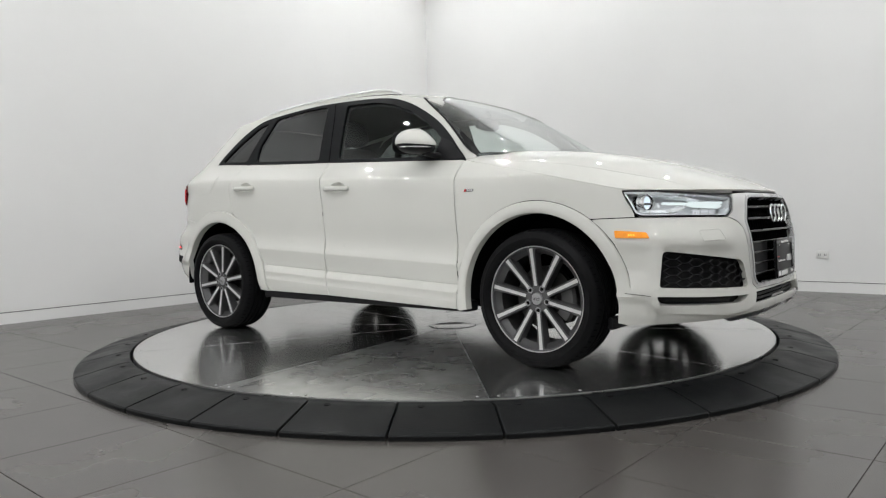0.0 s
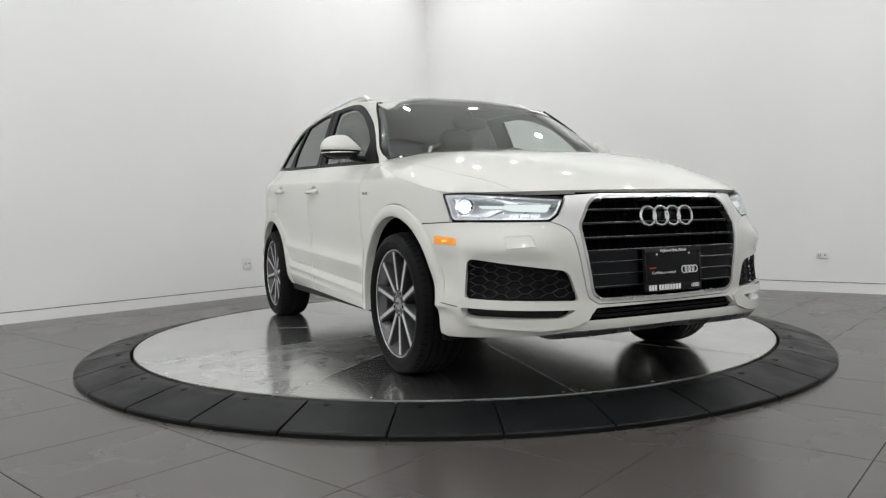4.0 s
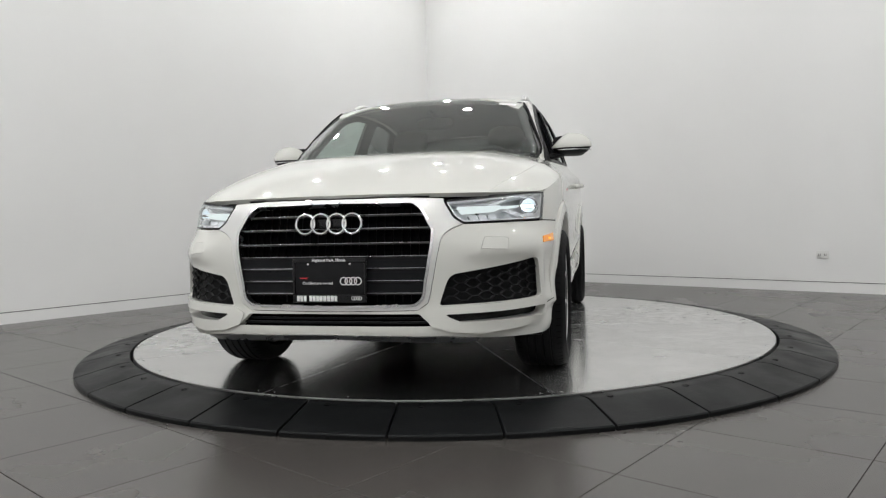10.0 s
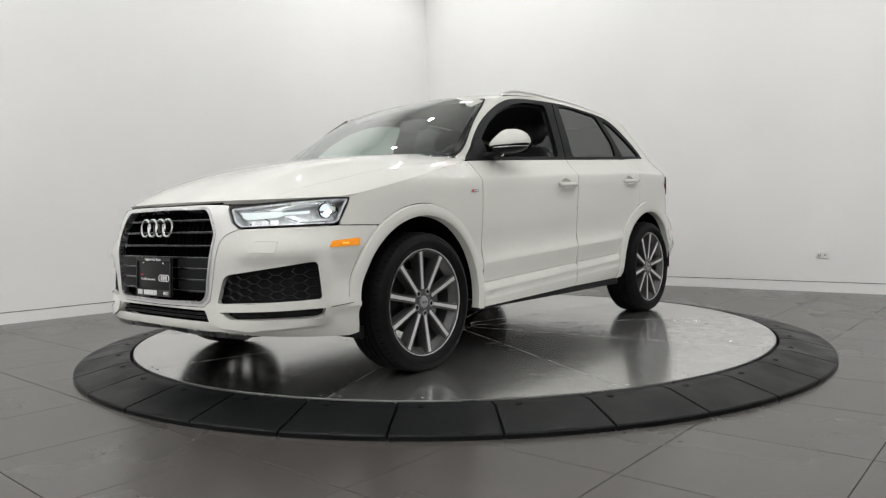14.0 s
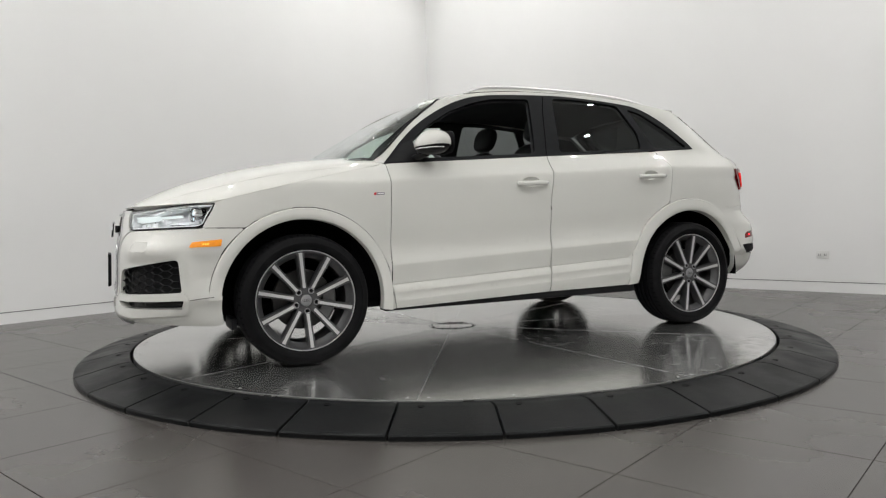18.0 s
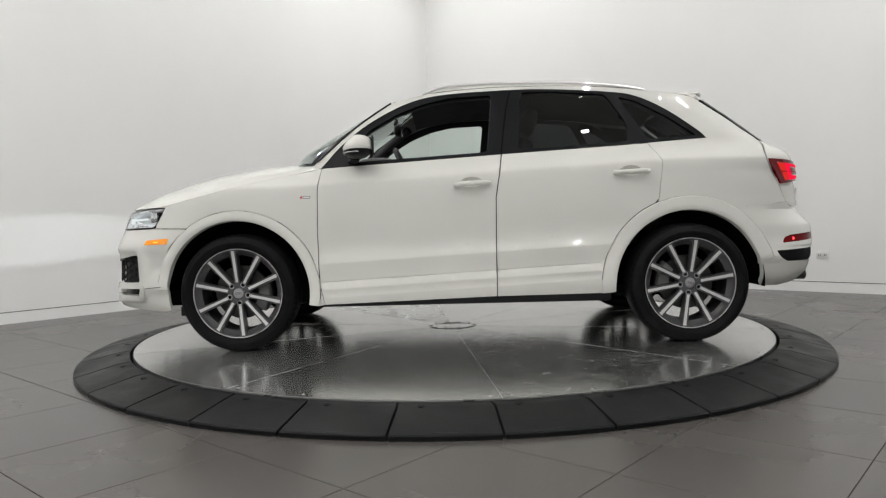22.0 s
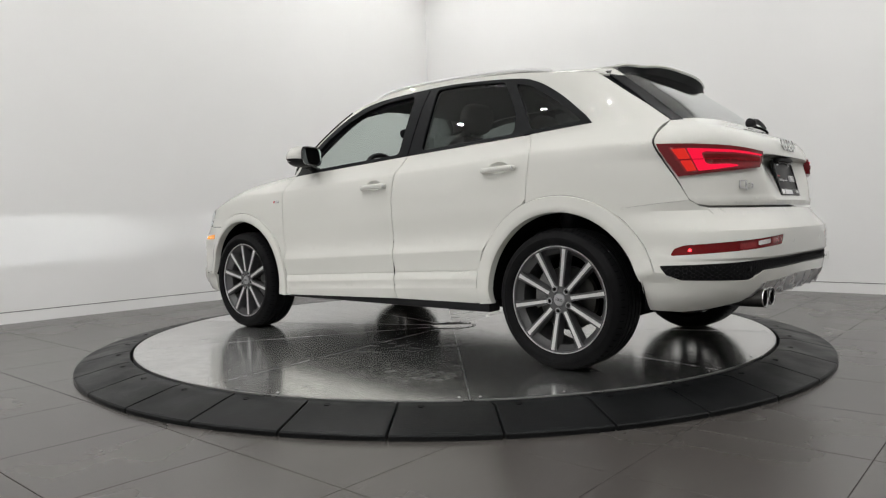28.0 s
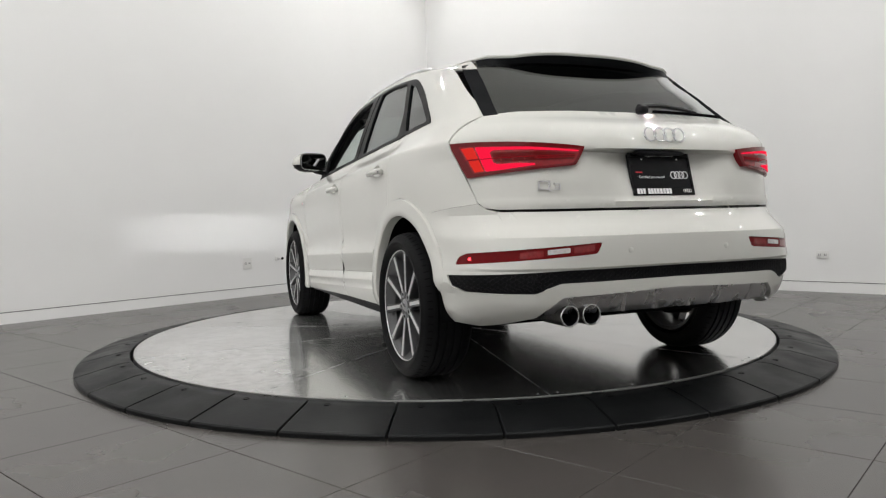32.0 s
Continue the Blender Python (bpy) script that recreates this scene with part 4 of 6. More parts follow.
def body_nose():
    lamp, vent, slit = headlamp_outline(), vent_outline(), slit_outline()
    grille = both_sides([(ring_uy(y, z), z) for y, z in GRILLE])
    grille = rounded(grille, 0.02)
    intake = rounded(both_sides([(0, 0.366), (ring_uy(0.365, 0.366), 0.366), (ring_uy(0.42, 0.318), 0.318), (0, 0.318)]), 0.008)
    seam = [(ring_uy(y, z), z) for y, z in spline(SURROUND[:5], 4)[:-1] + SURROUND[4:]]
    top = [(0, 0.8275), (ring_uy(0.30, 0.8275), 0.8275), (ring_uy(0.40, 0.823), 0.823), (ring_uy(0.455, 0.820), 0.820)]
    top += [(ring_uy(0.458, 0.806), 0.806), (ring_uy(0.497, 0.742), 0.742)]
    part("grille_surround", skin(nose_ring, both_sides(top + seam), [grille], grid=0.03, step=0.012, gap=0.0012, lift=0.002, flange=0.03), SILVER, CAR, "silver panel round the grille")
    left = seam[::-1] + [(ring_u(1.79, 0.7235), 0.7235), (ring_u(1.61, 0.7195), 0.7195)]
    left += [(ring_u(x, z), z) for x, z in arc(AXLE, AXLE_Z, ARCH_FRONT, 52, 9, 12) + arc(AXLE, AXLE_Z, 0.414, 7, -13, 8)]
    left += [(ring_u(1.75, 0.235), 0.235), (ring_u(1.95, 0.25), 0.25), (ring_uy(0.62, 0.262), 0.262), (ring_uy(0.47, 0.276), 0.276), (0, 0.280)]
    flip = [(-u, z) for u, z in lamp], [(-u, z) for u, z in vent], [(-u, z) for u, z in slit]
    wash = washer_outline()
    for s in (1, -1):
        w = [(s * u, z) for u, z in wash]
        part("washer_cover", skin(nose_ring, w, grid=0.03, gap=0.001, flange=0.01), PAINT, CAR, "white headlamp washer cover")
    bm = skin(nose_ring, both_sides(left), [vent, slit, flip[1], flip[2], intake, wash, [(-u, z) for u, z in wash]], grid=0.025, step=0.015, gap=0.0015, flange=0.022)
    part("front_bumper", bm, PAINT, CAR)
    # the blade over each slot and the splitter below it, one frame round the slot
    for s in (1, -1):
        rim = [(ring_uy(0.438, 0.394), 0.394), (ring_u(1.893, 0.410), 0.410), (ring_u(1.872, 0.398), 0.398), (ring_u(1.868, 0.345), 0.345), (ring_u(1.880, 0.302), 0.302),
               (ring_uy(0.60, 0.285), 0.285), (ring_uy(0.48, 0.295), 0.295), (ring_uy(0.41, 0.319), 0.319), (ring_uy(0.388, 0.367), 0.367)]
        rim = rounded([(s * u, z) for u, z in rim], 0.008)
        part("bumper_splitter", skin(nose_ring, rim, [[(s * u, z) for u, z in slit_outline()]], grid=0.025, step=0.012, lift=0.009, flange=0.045), PAINT, CAR, "white angular frame round the bumper slot")
        bm = bmesh.new()
        tube(bm, [nose_ring(s * ring_u(x, z), z) for x, z in ((1.862, 0.374), (1.83, 0.378), (1.79, 0.382), (1.755, 0.385))], 0.0016, 6)
        part("corner_seam", bm, VOID, CAR)
    # silver lip below
    lip = both_sides([(0, 0.279), (ring_uy(0.45, 0.275), 0.275), (ring_uy(0.60, 0.262), 0.262), (ring_uy(0.55, 0.246), 0.246), (0, 0.262)])
    part("front_lip", skin(nose_ring, lip, grid=0.05, flange=0.05, lift=0.001), SATIN, CAR, "satin silver lower lip")
    # dark backing behind every opening
    back = both_sides([(0, 0.828), (0.60, 0.81), (1.02, 0.60), (1.02, 0.27), (0, 0.27)])
    part("bumper_core", skin(nose_ring, back, grid=0.08, flange=0, lift=-0.075), VOID, CAR)


def body_tail():
    # tailgate
    left = [(0, 1.185), (ring_uy(0.3, 1.183, False), 1.183), (ring_uy(0.55, 1.175, False), 1.175), (ring_uy(0.668, 1.163, False), 1.163)]
    left += [(ring_u(x, z, False), z) for x, z in spline([(-1.778, 1.130), (-1.764, 1.06), (-1.796, 0.98), (-1.853, 0.885), (-1.893, 0.800)])]
    left += [(ring_u(-1.92, 0.775, False), 0.775), (ring_u(-1.96, 0.766, False), 0.766), (ring_uy(0.5, 0.764, False), 0.764), (0, 0.764)]
    bends = [[(u, z) for u in np.linspace(-1.2, 1.2, 60)] for z in (0.790, 0.806, 0.975, 0.988, 0.995, 1.001, 1.012, 1.05, 1.10)]
    part("tailgate", skin(tail_ring, both_sides(left), grid=0.025, step=0.02, gap=0.002, flip=True, lines=bends), PAINT, CAR)
    # rear window
    left = [(0, 1.18), (0.3, 1.178), (0.55, 1.17), (0.66, 1.160), (0.64, 1.25), (0.600, 1.446), (0.3, 1.476), (0, 1.484)]
    g = part("rear_screen", skin(tail_map, both_sides(left), grid=0.05, flip=True, flange=0, lift=-0.003), GLASS_REAR, CAR)
    g.visible_shadow = False
    outline = both_sides(left)
    inner = shrink(outline, 0.03)
    bm = bmesh.new()
    n = len(outline)
    for i in range(n):
        bm.faces.new([bm.verts.new(tail_map(*p) + Vector((0.006, 0, -0.004))) for p in (outline[i], outline[(i + 1) % n], inner[(i + 1) % n], inner[i])][::-1])
    bmesh.ops.remove_doubles(bm, verts=bm.verts, dist=1e-5)
    part("screen_band", bm, BLACK_GLOSS, CAR)
    # bumper
    fog, band = fog_outline(), band_outline()
    left = [(0, 0.757), (ring_uy(0.5, 0.757, False), 0.757), (ring_u(-1.96, 0.76, False), 0.760), (ring_u(-1.93, 0.770, False), 0.770), ]
    left += [(ring_u(x, rear_seam(x) + 0.0005, False), rear_seam(x) + 0.0005) for x in (-1.897, -1.87, -1.84, -1.81, -1.78, -1.75, -1.72, -1.69, -1.66, -1.635)]
    left += [(ring_u(x, z, False), z) for x, z in arc(-AXLE, AXLE_Z, ARCH_HIND, 127, 163, 12) + arc(-AXLE, AXLE_Z, 0.424, 165, 184, 8)]
    left += [(ring_u(-1.85, 0.30, False), 0.30), (ring_u(-1.95, 0.315, False), 0.315), (ring_uy(0.60, 0.345, False), 0.345), (ring_uy(0.56, 0.39, False), 0.39), (ring_uy(0.52, 0.425, False), 0.425), (0, 0.44)]
    bm = skin(tail_ring, both_sides(left), [fog, [(-u, z) for u, z in fog], band], grid=0.03, step=0.02, gap=0.0015, flip=True, flange=0.03,
              lines=[[(u, z) for u in np.linspace(-1.25, 1.25, 70)] for z in (0.530, 0.540, 0.648, 0.659, 0.670)])
    part("rear_bumper", bm, PAINT, CAR, smooth=15)
    part("bumper_band", skin(tail_ring, band, grid=0.04, flip=True, gap=-0.006, lift=-0.008, flange=0), BLACK_PLASTIC, CAR, "black textured bumper insert")
    diff = both_sides([(0, 0.446), (ring_uy(0.53, 0.43, False), 0.43), (ring_uy(0.565, 0.385, False), 0.385), (ring_uy(0.57, 0.350, False), 0.350), (ring_uy(0.3, 0.345, False), 0.345), (0, 0.345)])
    part("diffuser", skin(tail_ring, diff, grid=0.04, flip=True, lift=-0.012, flange=0.03), SATIN, CAR, "satin silver diffuser")


def fog_outline():
    return rounded([(ring_u(-1.842, 0.554, False), 0.554), (ring_u(-1.855, 0.585, False), 0.585), (ring_u(-1.90, 0.600, False), 0.600), (ring_uy(0.366, 0.634, False), 0.634), (ring_uy(0.388, 0.590, False), 0.590)], 0.012)


def band_outline():
    return rounded(both_sides([(0, 0.532), (ring_uy(0.5, 0.53, False), 0.53), (ring_u(-1.80, 0.512, False), 0.512), (ring_u(-1.83, 0.470, False), 0.470), (ring_u(-1.88, 0.446, False), 0.446), (ring_uy(0.62, 0.441, False), 0.441),
                               (ring_uy(0.53, 0.480, False), 0.480), (0, 0.484)]), 0.01)


body_side()
body_top()
body_nose()
body_tail()


# ---- wheels ----
def wheels():
    up = Matrix.Rotation(radians(-90), 4, "X")                # local z points out of the car's left side
    tyre_r, rim_r = 0.341, 0.2505
    half = 0.122

    def build(cx):
        turn = Matrix.Rotation(radians(0 if cx > 0 else -14), 4, "Z")
        bm = bmesh.new()
        # rim: barrel with a polished lip
        lathe(bm, [(0.215, -0.11), (0.232, -0.115), (0.238, -0.09), (0.222, -0.06), (0.218, 0.02), (0.226, 0.06), (0.237, 0.078), (0.2435, 0.090), (0.2435, 0.1020), (0.2385, 0.1005), (0.2362, 0.096), (0.228, 0.060),
                   (0.213, 0.022), (0.208, -0.06), (0.215, -0.11)], 72)
        grow = Matrix.Diagonal((1.04, 1.04, 1, 1))
        bmesh.ops.transform(bm, matrix=grow, verts=bm.verts)
        wheel = part("wheel", bm, WHEEL_GREY, CAR, "grey and machined ten-spoke alloy wheel", m=pose(cx, 0.778, AXLE_Z + 0.001) @ up @ turn)
        bm = bmesh.new()
        lathe(bm, [(0.2452, 0.094), (0.2452, 0.1030), (0.2462, 0.1045), (0.2485, 0.1045), (0.2505, 0.101), (0.2505, 0.094)], 96, grow)
        part("rim_lip", bm, MACHINED, wheel, "machined outer lip")
        bm = bmesh.new()
        prof = [(0.2560, -0.10), (0.266, -half + 0.004), (0.292, -half), (0.318, -half + 0.008), (0.331, -half + 0.022), (0.338, -half + 0.040)]
        for g in (-0.055, -0.018, 0.018, 0.055):
            prof += [(tyre_r, g - 0.0055), (tyre_r - 0.008, g - 0.004), (tyre_r - 0.008, g + 0.004), (tyre_r, g + 0.0055)]
        prof += [(0.338, half - 0.040), (0.331, half - 0.022), (0.3285, half - 0.0165), (0.318, half - 0.008), (0.300, half - 0.0015), (0.298, half + 0.0005), (0.284, half + 0.0005), (0.282, half - 0.001),
                 (0.270, half - 0.005), (0.2645, half - 0.010), (0.2615, half - 0.016), (0.2575, 0.097)]
        lathe(bm, prof, 96)
        part("tyre", bm, RUBBER, wheel, "black low-profile tyre")
        # shoulder sipes
        bm = bmesh.new()
        for k in range(64):
            a = 2 * math.pi * k / 64
            for s in (1, -1):
                m = Matrix.Rotation(a, 4, "Z") @ pose(0.3346, 0, s * (half - 0.031), 0, s * -21, 0)
                box(bm, (-0.0060, -0.0022, -0.011), (0.0005, 0.0022, 0.011), m=m)
        tagged(part("tread_edge", bm, VOID, wheel), kind="stuff")
        # spokes
        bm = bmesh.new()
        outline = [(0.040, -0.0165), (0.10, -0.0135), (0.222, -0.017), (0.2355, -0.023), (0.2355, 0.023), (0.222, 0.017), (0.10, 0.0135), (0.040, 0.0165)]
        prism(bm, outline, 0.045)
        for v in bm.verts:
            low = v.co.z < -0.02
            v.co.z += 0.0835 + 0.055 * v.co.x * (0.2 if low else 1)
            if low:
                v.co.y *= 1.08
        bmesh.ops.transform(bm, matrix=grow, verts=bm.verts)
        spoke = part("spoke", bm, WHEEL_GREY, wheel)
        bm = bmesh.new()
        outline = [(0.062, -0.0075), (0.10, -0.0070), (0.225, -0.0082), (0.2400, -0.0100), (0.2440, -0.0120), (0.2440, 0.0120), (0.2400, 0.0100), (0.225, 0.0082), (0.10, 0.0070), (0.062, 0.0075)]
        prism(bm, outline, 0.004)
        for v in bm.verts:
            v.co.z += 0.0858 + 0.055 * v.co.x
        bmesh.ops.transform(bm, matrix=grow, verts=bm.verts)
        face = part("spoke_face", bm, MACHINED, wheel, "bright machined spoke face")
        # pocket web between the spokes, towards the rim
        bm = bmesh.new()
        lathe(bm, [(0.212, 0.062), (0.228, 0.078), (0.2365, 0.092), (0.2365, 0.07), (0.220, 0.05)], 96, grow)
        part("rim_web", bm, WHEEL_GREY, wheel)
        for k in range(10):
            for ob in (spoke, face):
                o = ob if k == 0 else ob.copy()
                if k:
                    scene.collection.objects.link(o)
                o.matrix_basis = Matrix.Rotation(radians(23.6 + 36 * k), 4, "Z")
        bm = bmesh.new()
        lathe(bm, [(0.0001, 0.078), (0.030, 0.078), (0.033, 0.088), (0.045, 0.088), (0.066, 0.080), (0.071, 0.055), (0.065, 0.03)], 48)
        part("hub", bm, WHEEL_GREY, wheel)
        bm = bmesh.new()
        lathe(bm, [(0.0001, 0.0935), (0.022, 0.0935), (0.028, 0.092), (0.031, 0.088), (0.031, 0.078)], 40)
        part("centre_cap", bm, CAP_SILVER, wheel, "silver centre cap with four small rings")
        bm = bmesh.new()
        for i in range(4):
            torus(bm, 0.0058, 0.0009, pose(-0.0135 + 0.009 * i, 0, 0.0942), 20, 6)
        part("cap_emblem", bm, WHEEL_GREY, wheel)
        bm = bmesh.new()
        lathe(bm, [(0.0001, 0.090), (0.006, 0.090), (0.0095, 0.086), (0.0105, 0.07), (0.0105, 0.06)], 6)
        nut = part("wheel_bolt", bm, BLACK_GLOSS, wheel)
        bm = bmesh.new()
        lathe(bm, [(0.011, 0.091), (0.0145, 0.0915), (0.017, 0.086), (0.018, 0.07)], 20)
        cup = part("bolt_seat", bm, CAP_SILVER, wheel)
        for k in range(5):
            for ob in (nut, cup):
                o = ob if k == 0 else ob.copy()
                if k:
                    scene.collection.objects.link(o)
                o.matrix_basis = Matrix.Rotation(radians(23.6 + 72 * k), 4, "Z") @ pose(0.056, 0, 0)
        bm = bmesh.new()
        lathe(bm, [(0.06, 0.030), (0.075, 0.014), (0.155, 0.014), (0.157, 0.006), (0.157, -0.014), (0.075, -0.014)], 64)
        part("brake_disc", bm, STEEL_DARK, wheel, "worn steel brake disc")
        bm = bmesh.new()
        lathe(bm, [(0.105, 0.034), (0.165, 0.034), (0.178, 0.02), (0.178, -0.03), (0.105, -0.03), (0.105, 0.034)], 12, Matrix.Rotation(radians(140 if cx > 0 else -30), 4, "Z"), arc=1.1)
        part("brake_caliper", bm, material("caliper_grey", (0.18, 0.18, 0.18), 0.5, 0.5, vary=0.2), wheel)
        bm = bmesh.new()
        lathe(bm, [(0.0001, -0.02), (0.150, -0.03), (0.150, -0.11), (0.0001, -0.13)], 40)
        part("wheel_back", bm, VOID, wheel, "dark hub carrier behind the wheel")
        return wheel

    for cx in (AXLE, -AXLE):
        left = build(cx)
        # the other side: turned about z so that its face looks out to the right
        made = copy_thing(left, Matrix.Rotation(math.pi, 4, "Z") @ pose(-cx, 0.778, AXLE_Z + 0.001) @ up @ Matrix.Rotation(radians(0 if cx > 0 else -14), 4, "Z"))
        made.parent = CAR


def torus(bm, R, r, m, steps=40, seg=8):
    rings = []
    for i in range(steps):
        a = 2 * math.pi * i / steps
        rings.append([bm.verts.new(m @ Vector(((R + r * math.cos(b)) * math.cos(a), (R + r * math.cos(b)) * math.sin(a), r * math.sin(b)))) for b in (2 * math.pi * k / seg for k in range(seg))])
    for i in range(steps):
        a, b = rings[i], rings[(i + 1) % steps]
        for k in range(seg):
            bm.faces.new((a[k], b[k], b[(k + 1) % seg], a[(k + 1) % seg]))
    return bm


wheels()


# ---- details of the car ----
def off_map(mapping, lift, flip=False):
    """The skin moved out by lift."""
    e = 0.002

    def f(a, b):
        du = mapping(a + e, b) - mapping(a - e, b)
        dv = mapping(a, b + e) - mapping(a, b - e)
        n = du.cross(dv).normalized()
        return mapping(a, b) + (-n if flip else n) * lift
    return f


def egg(bm, centre, half, p=2.6, steps=32, rings=18, m=None, cut=None):
    """A rounded block: a superellipsoid about centre."""
    def pw(v, e):
        return math.copysign(abs(v) ** e, v)
    e = 2 / p
    rows = []
    for i in range(rings + 1):
        a = -math.pi / 2 + math.pi * i / rings
        row = []
        for k in range(steps):
            b = 2 * math.pi * k / steps
            v = Vector((half[0] * pw(math.cos(a), e) * pw(math.cos(b), e), half[1] * pw(math.cos(a), e) * pw(math.sin(b), e), half[2] * pw(math.sin(a), e)))
            v += Vector(centre)
            row.append(bm.verts.new(m @ v if m else v))
        rows.append(row)
    for r0, r1 in zip(rows, rows[1:]):
        for k in range(steps):
            bm.faces.new((r0[k], r0[(k + 1) % steps], r1[(k + 1) % steps], r1[k]))
    bmesh.ops.remove_doubles(bm, verts=bm.verts, dist=1e-6)
    if cut:
        bmesh.ops.bisect_plane(bm, geom=bm.verts[:] + bm.edges[:] + bm.faces[:], plane_co=cut[0], plane_no=cut[1], clear_outer=True)
        bmesh.ops.holes_fill(bm, edges=[e_ for e_ in bm.edges if len(e_.link_faces) == 1])
    return bm


def letters(name, text, size, m, mat, parent, depth=0.0006, label=""):
    c = bpy.data.curves.new(name, "FONT")
    c.body, c.size, c.align_x, c.align_y, c.extrude = text, size, "CENTER", "CENTER", depth
    tmp = bpy.data.objects.new(name, c)
    scene.collection.objects.link(tmp)
    me = bpy.data.meshes.new_from_object(tmp.evaluated_get(bpy.context.evaluated_depsgraph_get()))
    bpy.data.objects.remove(tmp)
    me.materials.clear()
    me.materials.append(mat)
    ob = new(name, me)
    ob.parent = parent
    ob.matrix_basis = m
    return tagged(ob, label)


FACE_FRONT = Matrix(((0, 0, 1, 0), (1, 0, 0, 0), (0, 1, 0, 0), (0, 0, 0, 1)))       # x to the car's left, y up, z ahead
FACE_BACK = Matrix(((0, 0, -1, 0), (-1, 0, 0, 0), (0, 1, 0, 0), (0, 0, 0, 1)))
FACE_LEFT = Matrix(((-1, 0, 0, 0), (0, 0, 1, 0), (0, 1, 0, 0), (0, 0, 0, 1)))


def four_rings(name, m, R, r, spread, mat):
    """An emblem of four linked rings, each a part."""
    hold = None
    for i in range(4):
        bm = bmesh.new()
        torus(bm, R, r, m @ pose((i - 1.5) * spread, 0, 0.0016 * (i % 2)), 44, 8)
        o = part(name if hold is None else "emblem_ring", bm, mat, CAR if hold is None else hold)
        hold = hold or tagged(o, "chrome emblem of four linked rings")
    return hold


def plate(name, m, label):
    """Dealer plate in a black frame; x right, y up, z towards the viewer."""
    bm = bmesh.new()
    box(bm, (-0.155, -0.088, -0.012), (0.155, 0.088, 0.0), 0.006)
    p = part(name, bm, PLATE_BLACK, CAR, label, m=m)
    bm = bmesh.new()
    for lo, hi in (((-0.156, 0.070, -0.002), (0.156, 0.090, 0.005)), ((-0.156, -0.090, -0.002), (0.156, -0.056, 0.005)), ((-0.156, -0.0561, -0.002), (-0.145, 0.0701, 0.005)), ((0.145, -0.0561, -0.002), (0.156, 0.0701, 0.005))):
        box(bm, lo, hi, 0.002, segments=1)
    part("plate_frame", bm, BLACK_GLOSS, p, "glossy black plate frame")
    letters("lettering", "Highland Park, Illinois", 0.0165, pose(0, 0.0795, 0.0052), SIGN_WHITE, p)
    letters("lettering", "Certified pre-owned", 0.0155, pose(-0.050, -0.012, 0.0004), SIGN_WHITE, p)
    bm = bmesh.new()
    box(bm, (-0.126, 0.006, 0), (-0.094, 0.011, 0.0006))
    part("red_bar", bm, SIGN_RED, p)
    for i in range(4):
        bm = bmesh.new()
        torus(bm, 0.0145, 0.0021, pose(0.062 + 0.0195 * i, -0.004, 0.0012), 28, 6)
        part("print_ring", bm, SIGN_WHITE, p)
    # the dealer's wordmark and small rings, as bars
    x = -0.138
    for w in (0.015, 0.015, 0.014, 0.0, 0.014, 0.015, 0.014, 0.016, 0.016, 0.016, 0.016, 0.014):
        if w:
            bm = bmesh.new()
            box(bm, (x, -0.084, 0.005), (x + w * 0.80, -0.062, 0.0058))
            part("wordmark_bar", bm, SIGN_WHITE, p)
        x += w or 0.010
    for i in range(4):
        bm = bmesh.new()
        torus(bm, 0.0065, 0.0011, pose(0.102 + 0.0095 * i, -0.072, 0.0056), 20, 5)
        part("print_ring", bm, SIGN_WHITE, p)
    for s in (-1, 1):
        bm = bmesh.new()
        lathe(bm, [(0.0001, 0.004), (0.004, 0.0035), (0.006, 0.001), (0.006, -0.001)], 12, pose(s * 0.089, 0.064, 0.001))
        part("screw", bm, CHROME, p)
    return p


